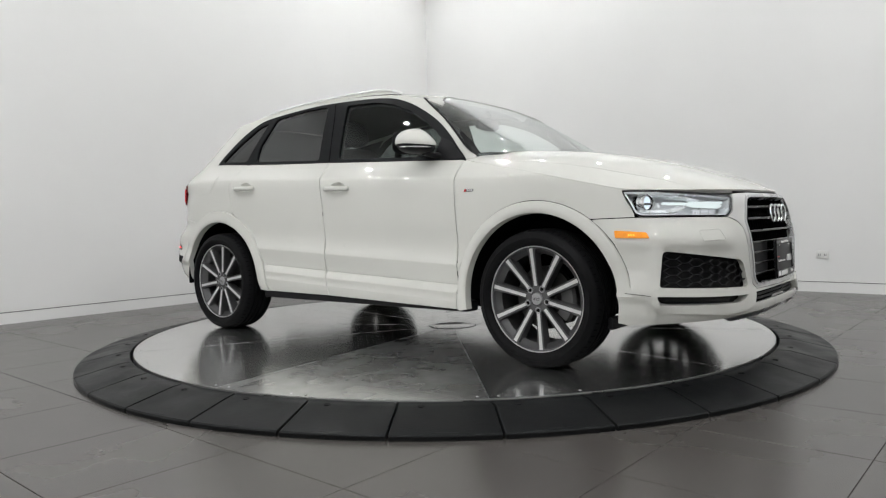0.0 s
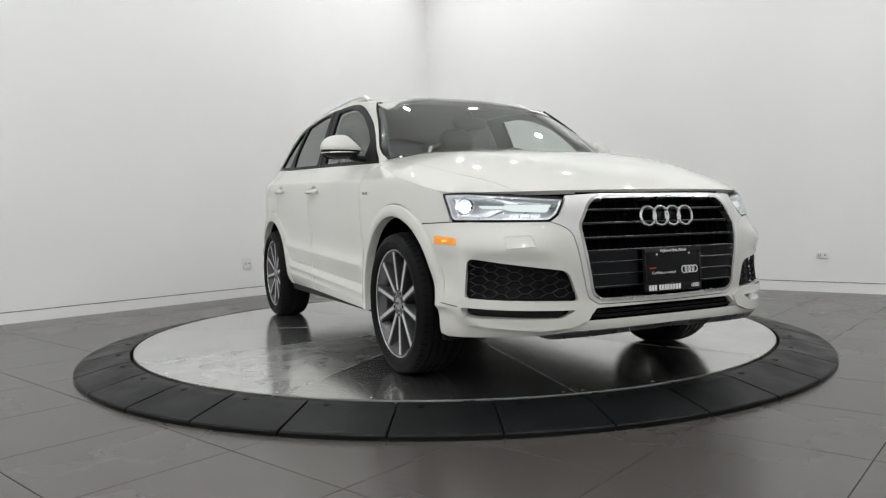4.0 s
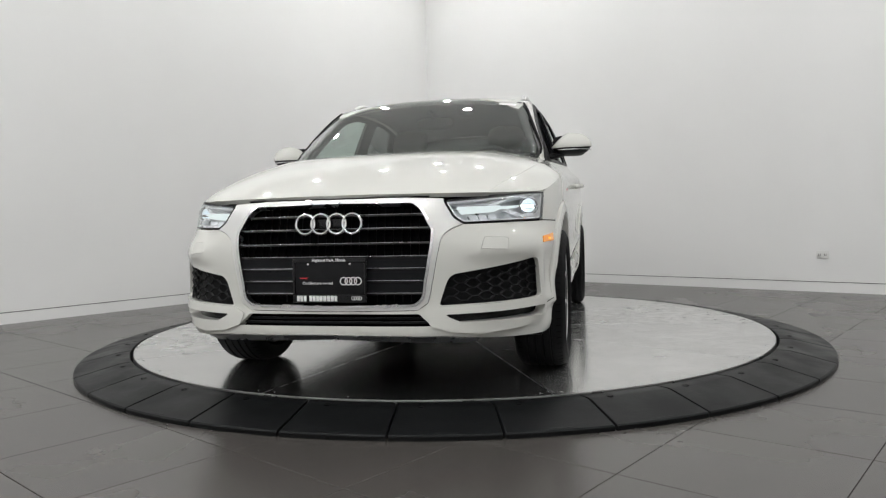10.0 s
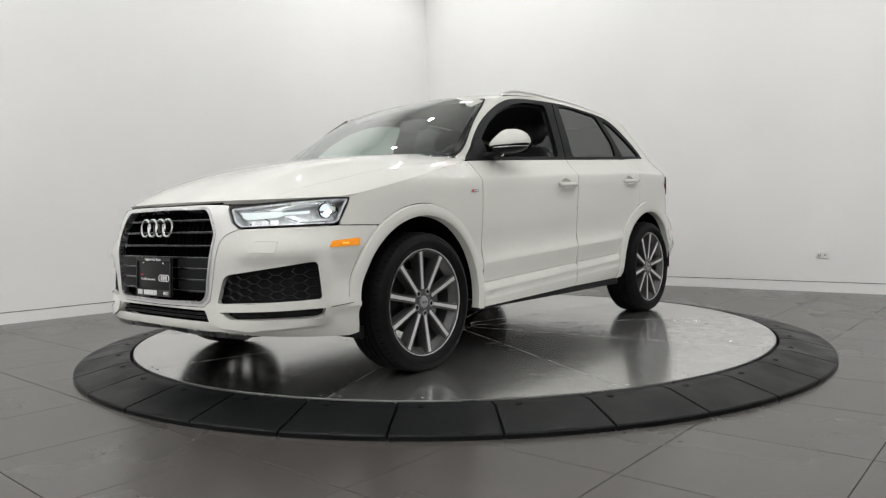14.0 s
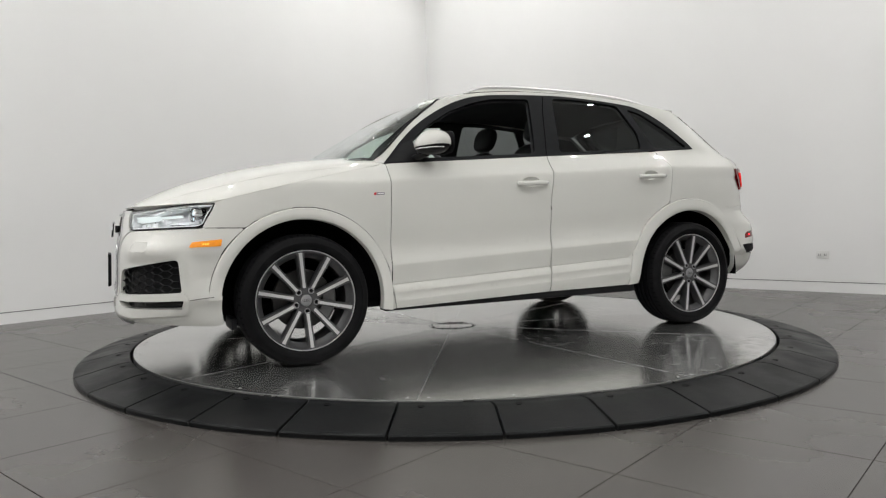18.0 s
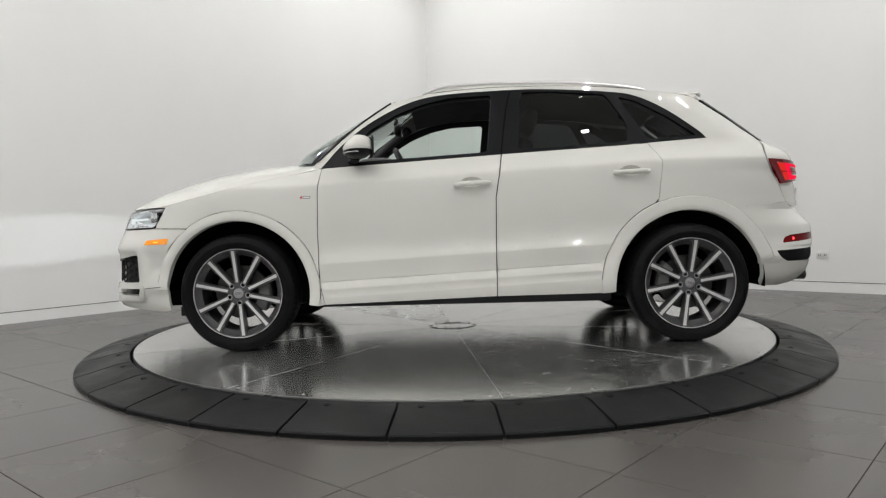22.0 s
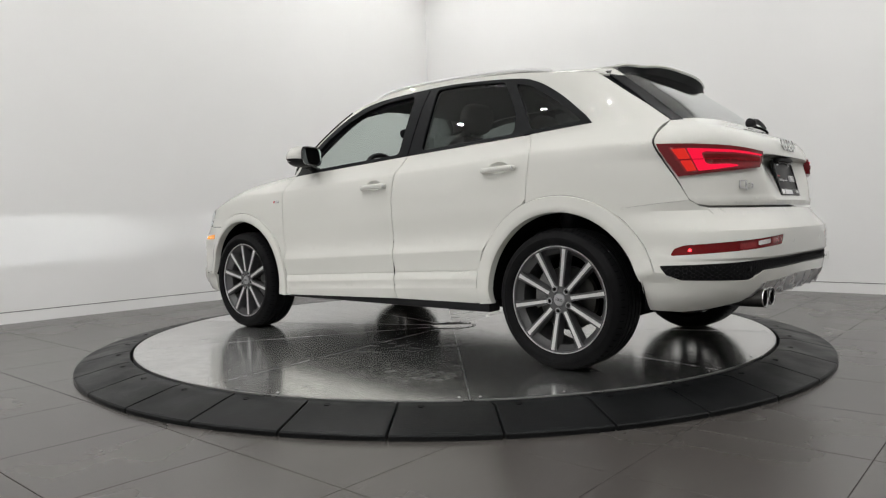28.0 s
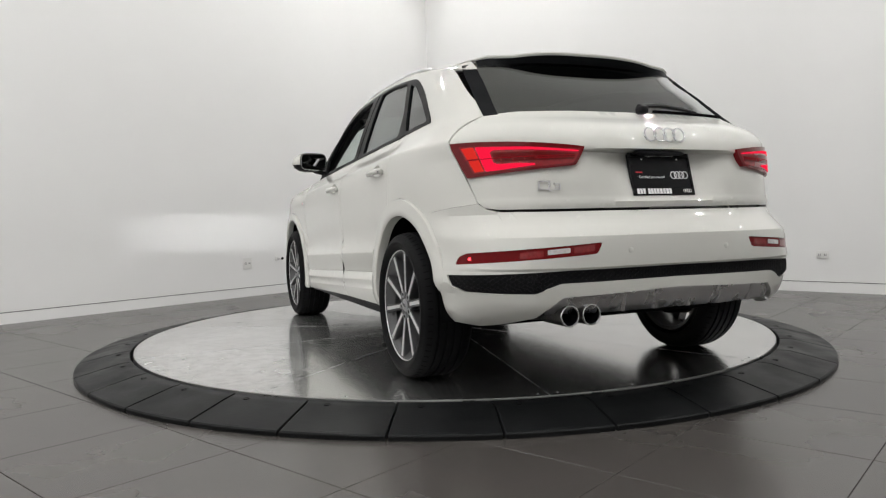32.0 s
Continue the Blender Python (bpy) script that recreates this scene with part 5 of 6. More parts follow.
def grille():
    outline = rounded(both_sides([(ring_uy(y, z), z) for y, z in GRILLE]), 0.02)
    part("grille_frame", skin(nose_ring, shrink(outline, -0.004), [shrink(outline, 0.007)], grid=0.05, step=0.015, lift=0.007, flange=0.03), GRILLE_SILVER, CAR, "satin silver grille surround")
    wide = Curve((0.39, 0.31), (0.42, 0.372), (0.455, 0.388), (0.562, 0.402), (0.64, 0.416), (0.70, 0.419), (0.785, 0.368), (0.815, 0.33))
    back = part("grille", skin(nose_ring, outline, grid=0.06, lift=-0.05, flange=-0.045), VOID, CAR, "gloss black radiator grille")
    surf = off_map(nose_map, -0.012)
    for z in (0.762, 0.707, 0.648, 0.594, 0.545, 0.495, 0.445):
        w = wide(z) - 0.006
        bm = bmesh.new()
        pts = [surf(y, z) for y in np.linspace(-w, w, 25)]
        rows = []
        for p in pts:
            rows.append([bm.verts.new(p + Vector(q)) for q in ((0.004, 0, -0.004), (0.004, 0, 0.004), (-0.03, 0, 0.006), (-0.03, 0, -0.006))])
        for a, b in zip(rows, rows[1:]):
            for k in range(4):
                bm.faces.new((a[k], b[k], b[(k + 1) % 4], a[(k + 1) % 4]))
        bmesh.ops.recalc_face_normals(bm, faces=bm.faces[:])
        slat = part("slat", bm, BLACK_GLOSS, back)
        bm = bmesh.new()
        tube(bm, [p + Vector((0.004, 0, 0.0038)) for p in pts], 0.0012, 6)
        part("slat_edge", bm, SLAT_EDGE, back, "bright slat edge")
    for k in range(-11, 12):
        y = k * 0.036
        bm = bmesh.new()
        top = 0.81 if abs(y) < 0.33 else 0.75
        rows = [[bm.verts.new(off_map(nose_map, -0.034)(y, z) + Vector(q)) for q in ((0, -0.002, 0), (0, 0.002, 0), (-0.014, 0.002, 0), (-0.014, -0.002, 0))] for z in (0.41 if abs(y) < 0.33 else 0.57, 0.62, 0.7, top)]
        for a, b in zip(rows, rows[1:]):
            for j in range(4):
                bm.faces.new((a[j], a[(j + 1) % 4], b[(j + 1) % 4], b[j]))
        part("rib", bm, VOID, back)
    grey = material("panel_grey", (0.011, 0.0115, 0.0125), 0.42, vary=0.1, spec=0.07)
    for s in (-1, 1):
        for z0, z1 in ((0.450, 0.492), (0.500, 0.541), (0.550, 0.590)):
            o = [(s * y, z) for y, z in ((0.150, z0), (0.404 - (0.59 - z0) * 0.12, z0), (0.404 - (0.59 - z1) * 0.12, z1), (0.150, z1))]
            part("grille_panel", skin(nose_map, o, grid=0.06, lift=-0.010, flange=0.012), grey, back, "dark grey blanking panel")
    four_rings("front_emblem", Matrix.Translation((2.186, 0, 0.729)) @ FACE_FRONT @ pose(0, 0, 0, -6), 0.0395, 0.0055, 0.0668, CHROME)
    bm = bmesh.new()
    box(bm, (-0.06, -0.02, -0.03), (0.06, 0.02, -0.004), 0.004)
    part("emblem_mount", bm, BLACK_GLOSS, CAR, m=Matrix.Translation((2.178, 0, 0.729)) @ FACE_FRONT)
    plate("front_plate", Matrix.Translation((2.214, 0.006, 0.505)) @ FACE_FRONT @ pose(0, 0, 0, -2), "black dealer plate with white lettering")


def hex_mesh(mapping, outline, w, h, lift, name, parent, flip=False, r=0.0035):
    """A honeycomb of slim bars inside an outline."""
    f = off_map(mapping, lift, flip)
    P = np.array(outline)
    lo, hi = P.min(0), P.max(0)
    slim = shrink(list(outline), 0.001)
    bm = bmesh.new()
    seen = set()
    j = 0
    z = lo[1] - h
    while z < hi[1] + h:
        x = lo[0] - w + (w * 0.5 if j % 2 else 0)
        while x < hi[0] + w:
            pts = [(x - w * 0.36, z), (x - w * 0.14, z + h / 2), (x + w * 0.14 + w * 0.0, z + h / 2), (x + w * 0.36, z), (x + w * 0.14, z - h / 2), (x - w * 0.14, z - h / 2)]
            for a, b in zip(pts, pts[1:] + pts[:1]):
                mid = ((a[0] + b[0]) / 2, (a[1] + b[1]) / 2)
                key = (round(mid[0], 3), round(mid[1], 3))
                if key in seen or not (inside(slim, a) and inside(slim, b)):
                    continue
                seen.add(key)
                tube(bm, [f(*a), f(*b)], r, 5, caps=False)
            a, b = pts[3], (x + w * 0.64, z)
            if inside(slim, a) and inside(slim, b):
                tube(bm, [f(*a), f(*b)], r, 5, caps=False)
            x += w
        z += h / 2
        j += 1
    return part(name, bm, BLACK_PLASTIC, parent, "black honeycomb mesh")


def nose_vents():
    for s in (1, -1):
        vent = [(s * u, z) for u, z in vent_outline()]
        v = part("front_vent", skin(nose_ring, vent, grid=0.05, gap=-0.004, lift=-0.040, flange=-0.038), BLACK_PLASTIC, CAR, "black honeycomb bumper vent")
        hex_mesh(nose_ring, vent, 0.092, 0.034, -0.012, "vent_mesh", v, r=0.0048)
        slit = [(s * u, z) for u, z in slit_outline()]
        part("lower_slit", skin(nose_ring, slit, grid=0.05, gap=-0.004, lift=-0.035, flange=-0.030), BLACK_GLOSS, CAR, "black slot under the bumper blade")
        # side marker
        mk = [(s * ring_u(x, z), z) for x, z in ((1.702, 0.667), (1.706, 0.633), (1.848, 0.630), (1.836, 0.656))]
        mk = rounded(mk, 0.006)
        m = part("side_marker", skin(nose_ring, mk, grid=0.03, lift=0.004, flange=0.012), AMBER, CAR, "amber side marker lamp")
        for k in range(3):
            u0 = s * ring_u(1.765 + 0.010 * k, 0.645)
            dot = [(u0 + 0.004 * math.cos(a), 0.645 + 0.0045 * math.sin(a)) for a in (2 * math.pi * i / 10 for i in range(10))]
            part("marker_diode", skin(nose_ring, dot, grid=0.02, lift=0.0052, flange=0.001), AMBER_GLOW, m, "glowing amber diode")
    # lower intake bars
    for z in (0.332, 0.350):
        bm = bmesh.new()
        tube(bm, [off_map(nose_map, -0.025)(y, z) for y in np.linspace(-0.40, 0.40, 21)], 0.006, 6)
        part("intake_bar", bm, BLACK_TRIM, CAR)


def headlamps():
    glass, dark = LENS, material("lamp_grey", (0.62, 0.625, 0.64), 0.35, 0.2, vary=0.06)

    def at(t, s, d):
        z = (0.724 + 0.006 * t) * (1 - s) + (0.815 + 0.032 * t) * s
        u0, u1 = ring_uy(0.535 - 0.07 * s, z), ring_u(1.80 - 0.065 * s, z)
        return u0 + (u1 - u0) * t, z

    for sgn in (1, -1):
        def M(u, z):
            p = nose_ring(u, z)
            return Vector((p.x, sgn * p.y, p.z))
        flip = sgn < 0
        o = headlamp_outline()
        lens = part("headlamp", skin(M, o, grid=0.03, gap=0.006, lift=0.002, flange=0, flip=flip), glass, CAR, "clear headlamp lens, lit behind")
        lens.visible_shadow = False
        part("lamp_housing", skin(M, o, grid=0.03, gap=0.004, lift=-0.075, flange=-0.074, flip=flip), dark, lens, "dark headlamp housing")
        part("lamp_gasket", skin(M, o, [shrink(o, 0.005)], grid=0.03, lift=-0.001, flange=0.02, flip=flip), BLACK_GLOSS, lens)
        part("lamp_bezel", skin(M, shrink(o, 0.0052), [shrink(o, 0.013)], grid=0.03, lift=-0.010, flange=0.05, flip=flip), LAMP_SILVER, lens, "bright inner bezel")

        def patch(name, pts, lift, mat, flange=0.02, label="", r=0.004):
            q = rounded([at(t, s, 0) for t, s in pts], r)
            return part(name, skin(M, q, grid=0.02, step=0.012, lift=lift, flange=flange, flip=flip), mat, lens, label)
        # running lights and the wedges between them
        patch("running_light", [(0.06, 0.63), (0.46, 0.58), (0.46, 0.66), (0.06, 0.74)], -0.020, DRL, label="white running light strip")
        patch("running_light", [(0.07, 0.45), (0.40, 0.47), (0.47, 0.55), (0.06, 0.58)], -0.022, DRL, label="white running light strip")
        patch("running_light", [(0.46, 0.58), (0.70, 0.56), (0.70, 0.64), (0.46, 0.66)], -0.030, DRL, label="white running light strip")
        patch("wedge", [(0.40, 0.70), (0.56, 0.88), (0.92, 0.88), (0.92, 0.92), (0.53, 0.94), (0.34, 0.74)], -0.018, LAMP_SILVER, label="bright arrow-shaped wedge")
        patch("wedge", [(0.47, 0.42), (0.62, 0.16), (0.95, 0.14), (0.95, 0.24), (0.68, 0.26), (0.52, 0.48)], -0.018, LAMP_SILVER, label="bright arrow-shaped wedge")
        patch("upper_cover", [(0.05, 0.78), (0.36, 0.76), (0.50, 0.93), (0.03, 0.90)], -0.024, material("lamp_silver", (0.42, 0.42, 0.44), 0.35, 0.8, vary=0.05))
        for k in range(3):
            patch("indicator_cell", [(0.12 + 0.10 * k, 0.12), (0.205 + 0.10 * k, 0.12), (0.20 + 0.10 * k, 0.36), (0.115 + 0.10 * k, 0.36)], -0.035, LAMP_SILVER)
        # projector: a ring, a bulging lens, and the lit core deep in its tube
        u, z = at(0.765, 0.53, 0)
        p = M(u, z)
        m = Matrix.Translation(p + Vector((-0.045, -sgn * 0.006, 0))) @ Matrix.Rotation(radians(sgn * 14), 4, "Z") @ FACE_FRONT
        bm = bmesh.new()
        lathe(bm, [(0.0335, 0.0035), (0.037, 0.007), (0.041, 0.004), (0.043, -0.03)], 36, m)
        part("projector_ring", bm, CHROME, lens)
        bm = bmesh.new()
        lathe(bm, [(0.0001, 0.014), (0.012, 0.012), (0.022, 0.007), (0.031, -0.002)], 36, m)
        pl = part("projector_lens", bm, LENS, lens, "clear projector lens")
        pl.visible_shadow = False
        # upper half: the lit shutter; behind its lower edge the burner, whose light leaves level and below
        bm = bmesh.new()
        ring = [bm.verts.new(m @ Vector((0.0305 * math.cos(q), 0.0305 * math.sin(q), -0.006))) for q in np.linspace(0, math.pi, 20)]
        bm.faces.new(ring)
        part("projector_shutter", bm, LAMP_WHITE, lens, "glowing white projector")
        bm = bmesh.new()
        bm.faces.new([bm.verts.new(m @ Vector((0.0305 * math.cos(q), 0.0305 * math.sin(q), -0.006))) for q in np.linspace(math.pi + 0.36, 2 * math.pi - 0.36, 16)])
        part("projector_shutter", bm, LAMP_WHITE, lens, "glowing white projector")
        bm = bmesh.new()
        bm.faces.new([bm.verts.new(m @ Vector(q)) for q in ((-0.024, -0.003, -0.058), (0.024, -0.003, -0.058), (0.024, -0.001, -0.058), (-0.024, -0.001, -0.058))])
        part("burner", bm, BURNER, lens, "white-hot burner of the projector")
        bm = bmesh.new()
        lathe(bm, [(0.0001, -0.0595), (0.031, -0.0595), (0.031, -0.03), (0.033, 0.003)], 24, m)
        part("projector_tube", bm, TUBE_BLACK, lens)


def tail_lamps():
    def at(t, s):
        top = 1.042 - 0.010 * t - 0.026 * t * t
        low = 0.896 + 0.040 * t
        z = low * (1 - s) + top * s
        u0 = ring_u(-1.858 + 0.086 * (z - 0.893) / 0.152, z, False, LAMP_TAIL)
        u1 = ring_uy(0.385 + 0.02 * (1 - s), z, False)
        return u0 + (u1 - u0) * t, z

    for sgn in (1, -1):
        def M(u, z):
            p = tail_ring(u, z)
            return Vector((p.x, sgn * p.y, p.z))

        def L(u, z):
            p = ring_end(u, z, False, LAMP_TAIL)
            return Vector((p.x, sgn * p.y, p.z))
        flip = sgn > 0

        def patch(name, pts, lift, mat, parent, label="", r=0.006, flange=0.004):
            q = rounded([at(t, s) for t, s in pts], r)
            return part(name, skin(L, dense(q, 0.012), grid=0.015, step=0.015, lift=lift, flange=flange, flip=flip), mat, parent, label)
        edge = [(t, 1) for t in np.linspace(0, 1, 12)] + [(0.985, 0.45)] + [(t, 0) for t in np.linspace(0.955, 0, 12)]
        lamp = patch("tail_lamp", edge, 0.010, RED_RIM, CAR, "lit red wrap-around tail lamp", 0.004, 0.025)
        patch("lamp_field", [(0.085, 0.08), (0.070, 0.88), (0.97, 0.84), (0.955, 0.45), (0.93, 0.12), (0.62, 0.08)], 0.0118, RED_LENS, lamp, flange=0.0)
        patch("light_guide", [(0.205, 0.10), (0.205, 0.84), (0.60, 0.82), (0.955, 0.76), (0.955, 0.69), (0.60, 0.72), (0.335, 0.72), (0.30, 0.66), (0.30, 0.34), (0.335, 0.28), (0.50, 0.27), (0.62, 0.21),
                              (0.62, 0.15), (0.36, 0.10)], 0.0155, RED_GLOW, lamp, "glowing red light guide")
        patch("brake_block", [(0.105, 0.12), (0.098, 0.45), (0.190, 0.45), (0.190, 0.12)], 0.0155, RED_BLOCK, lamp, "glowing red block", 0.003)
        patch("brake_block", [(0.095, 0.50), (0.085, 0.82), (0.190, 0.84), (0.190, 0.50)], 0.0155, RED_BLOCK, lamp, "glowing red block", 0.003)
        patch("inner_panel", [(0.315, 0.35), (0.315, 0.64), (0.60, 0.65), (0.93, 0.61), (0.93, 0.30), (0.64, 0.33)], 0.0145, RED_DARK, lamp, "dark red ribbed inner panel")
        for k in range(5):                                   # ribs across the dark panel
            t0 = 0.36 + 0.09 * k
            patch("panel_rib", [(t0, 0.37), (t0, 0.47), (t0 + 0.012, 0.47), (t0 + 0.012, 0.37)], 0.0152, RED_CELL, lamp, r=0.001, flange=0.001)
        patch("dim_guide", [(0.06, 0.468), (0.06, 0.485), (0.93, 0.53), (0.93, 0.505)], 0.0162, RED_DIM, lamp, r=0.001)
        patch("dim_guide", [(0.62, 0.40), (0.62, 0.425), (0.93, 0.43), (0.93, 0.405)], 0.0162, RED_DIM, lamp, r=0.001)
        # rear fog strip
        fog = fog_outline()
        strip = part("rear_fog_lamp", skin(M, fog, grid=0.04, gap=-0.004, lift=-0.003, flange=0.01, flip=flip), RED_DARK, CAR, "dark red bumper lamp strip")

        def sub(name, y0, y1, s0, s1, mat, label):
            q = []
            for y, s in ((y0, s0), (y1, s0), (y1, s1), (y0, s1)):
                lo = 0.557 + (0.845 - y) / 0.46 * 0.038
                hi = 0.594 + (0.845 - y) / 0.46 * 0.038
                z = lo + (hi - lo) * s
                q.append((ring_uy(y, z, False), z))
            part(name, skin(M, rounded(q, 0.004), grid=0.03, lift=-0.002, flange=0.002, flip=flip), mat, strip, label)
        sub("reverse_lens", 0.50, 0.585, 0.35, 0.85, material("frosted_lens", (0.55, 0.5, 0.5), 0.25, coat=0.8, vary=0.2, scale=60), "clear reversing lens")
        sub("red_cell", 0.40, 0.485, 0.2, 0.85, RED_CELL, "")
        sub("red_cell", 0.60, 0.68, 0.2, 0.85, RED_CELL, "")
        c = (ring_uy(0.812, 0.578, False), 0.578)
        dot = [(c[0] + 0.006 * math.cos(a), c[1] + 0.006 * math.sin(a)) for a in (2 * math.pi * i / 12 for i in range(12))]
        part("fog_diode", skin(M, dot, grid=0.03, lift=0.001, flange=0.002, flip=flip), glow("red_point_glow", (1.0, 0.03, 0.04), 6.0), strip, "small glowing red point")


def mirrors():
    c, h = (0.580, 0.897, 1.157), (0.084, 0.117, 0.073)
    for s in (1, -1):
        turn = pose(c[0], s * c[1], c[2], 0, 0, s * 12)
        def shape(bm):                                       # domed top, flat foot, nose drawn to a wedge
            for v in bm.verts:
                out = s * v.co.y / h[1]
                if v.co.z < 0:
                    v.co.z *= 0.86
                v.co.z -= 0.010 * max(0.0, out) ** 2 * (1 if v.co.z > 0 else -0.6)
                if v.co.z > -0.02 and out < -0.15:
                    v.co.z -= (v.co.z + 0.02) * 0.72 * ((-out - 0.15) / 0.85) ** 1.5
                if v.co.x > 0:
                    v.co.x *= 1.0 - 0.35 * max(0.0, v.co.z / h[2]) - 0.12 * max(0.0, out)
        bm = bmesh.new()
        egg(bm, (0, 0, 0), h, 2.5, 44, 28, cut=((0, 0, -0.020), (0, 0, -1)))
        shape(bm)
        body = part("door_mirror", bm, PAINT, CAR, "white door mirror with black foot", m=turn)
        bm = bmesh.new()
        egg(bm, (0, 0, 0), (h[0] - 0.004, h[1] - 0.004, h[2] - 0.002), 2.5, 44, 28, cut=((0, 0, -0.0205), (0, 0, 1)))
        shape(bm)
        part("mirror_base", bm, BLACK_PLASTIC, body, "black lower half of the mirror")
        bm = bmesh.new()
        tube(bm, [(0.081 * math.cos(a) * (1 - 0.12 * max(0, math.sin(a))), s * 0.1115 * math.sin(a), -0.030) for a in np.linspace(-0.9, 1.5, 20)], 0.0032, 6)
        part("turn_lamp", bm, SATIN, body, "slim bright turn lamp strip")
        bm = bmesh.new()
        egg(bm, (-0.079, 0, 0.004), (0.004, 0.100, 0.062), 4, 32, 12)
        part("mirror_bezel", bm, BLACK_PLASTIC, body)
        bm = bmesh.new()
        egg(bm, (-0.0828, 0, 0.004), (0.0012, 0.094, 0.057), 4, 32, 12)
        part("mirror_glass", bm, material("mirror", (0.9, 0.92, 0.93), 0.02, 1.0), body, "mirror glass")
        bm = bmesh.new()
        tube(bm, [(0.005, -s * 0.05, -0.050), (0.01, -s * 0.10, -0.062), (0.02, -s * 0.165, -0.072)], [0.030, 0.028, 0.034], 12, 0.6)
        part("mirror_arm", bm, BLACK_PLASTIC, body)
        # black sail behind the mirror
    sail = [(0.80, belt(0.80) + 0.002), (0.60, belt(0.60) + 0.002), (0.635, 1.19), (0.70, 1.165)]
    mirrored(part("mirror_sail", skin(side_map, sail, grid=0.05, lift=0.006, flange=0.02, flip=True), BLACK_PLASTIC, CAR, "black mirror triangle"))


def handles():
    for c in HANDLES:
        def cup(x, z, c=c):
            p = side_map(x, z)
            d = max(0.0, 1 - ((x - c[0]) / 0.062) ** 2 - ((z - c[1] - 0.008) / 0.030) ** 2)
            return p - Vector((0, 0.024 * d ** 0.6, 0))
        q = cup_outline(c)
        cupo = part("handle_cup", skin(cup, q, grid=0.012, step=0.012, gap=-0.0005, flange=0, flip=True), PAINT, CAR)
        mirrored(cupo)
        bm = bmesh.new()
        pts = []
        for k in range(13):
            x = c[0] + 0.100 - 0.205 * k / 12
            lift = 0.030 - 0.020 * (abs(k - 6) / 6) ** 4
            pts.append(side_map(x, c[1] - 0.004 + 0.008 * k / 12) + Vector((0, lift, 0)))
        tube(bm, pts, [0.008] + [0.0125] * 11 + [0.009], 12, 1.15)
        h = part("door_handle", bm, PAINT, CAR, "body-coloured door handle")
        mirrored(h)
        for x in (c[0] + 0.085, c[0] - 0.088):
            bm = bmesh.new()
            p = side_map(x, c[1])
            egg(bm, (x, p.y + 0.008, c[1]), (0.016, 0.018, 0.013), 3, 14, 8)
            mirrored(part("handle_foot", bm, PAINT, CAR))
        bm = bmesh.new()
        p = side_map(c[0] - 0.098, c[1] + 0.002)
        lathe(bm, [(0.0001, 0.003), (0.006, 0.003), (0.007, 0.0), (0.007, -0.004)], 14, Matrix.Translation(p + Vector((0, 0.0275, 0))) @ FACE_LEFT)
        part("door_lock", bm, SATIN, CAR)
    # small bright badge on the wing
    for s in (1, -1):
        x, z = 0.905, 0.884
        m = Matrix.Translation((x, s * (side_y(x, z) + 0.002), z)) @ (FACE_LEFT if s > 0 else Matrix.Rotation(math.pi, 4, "Z") @ FACE_LEFT) @ Matrix.Diagonal((0.8, 0.7, 1, 1))
        bm = bmesh.new()
        prism(bm, [(-0.005, -0.011), (0.052, -0.011), (0.054, 0.009), (0.0, 0.009)], 0.003, m)
        b = part("wing_badge", bm, SLAT_EDGE, CAR, "small bright badge with a red tip")
        bm = bmesh.new()
        prism(bm, [(-0.024, -0.011), (-0.008, -0.011), (-0.003, 0.009), (-0.016, 0.009)], 0.003, m)
        part("badge_tip", bm, SIGN_RED, b)
        bm = bmesh.new()
        prism(bm, [(0.002, -0.004), (0.046, -0.004), (0.047, 0.003), (0.004, 0.003)], 0.003, m @ pose(0, 0, 0.0008))
        part("badge_bar", bm, SIGN_WHITE, b)


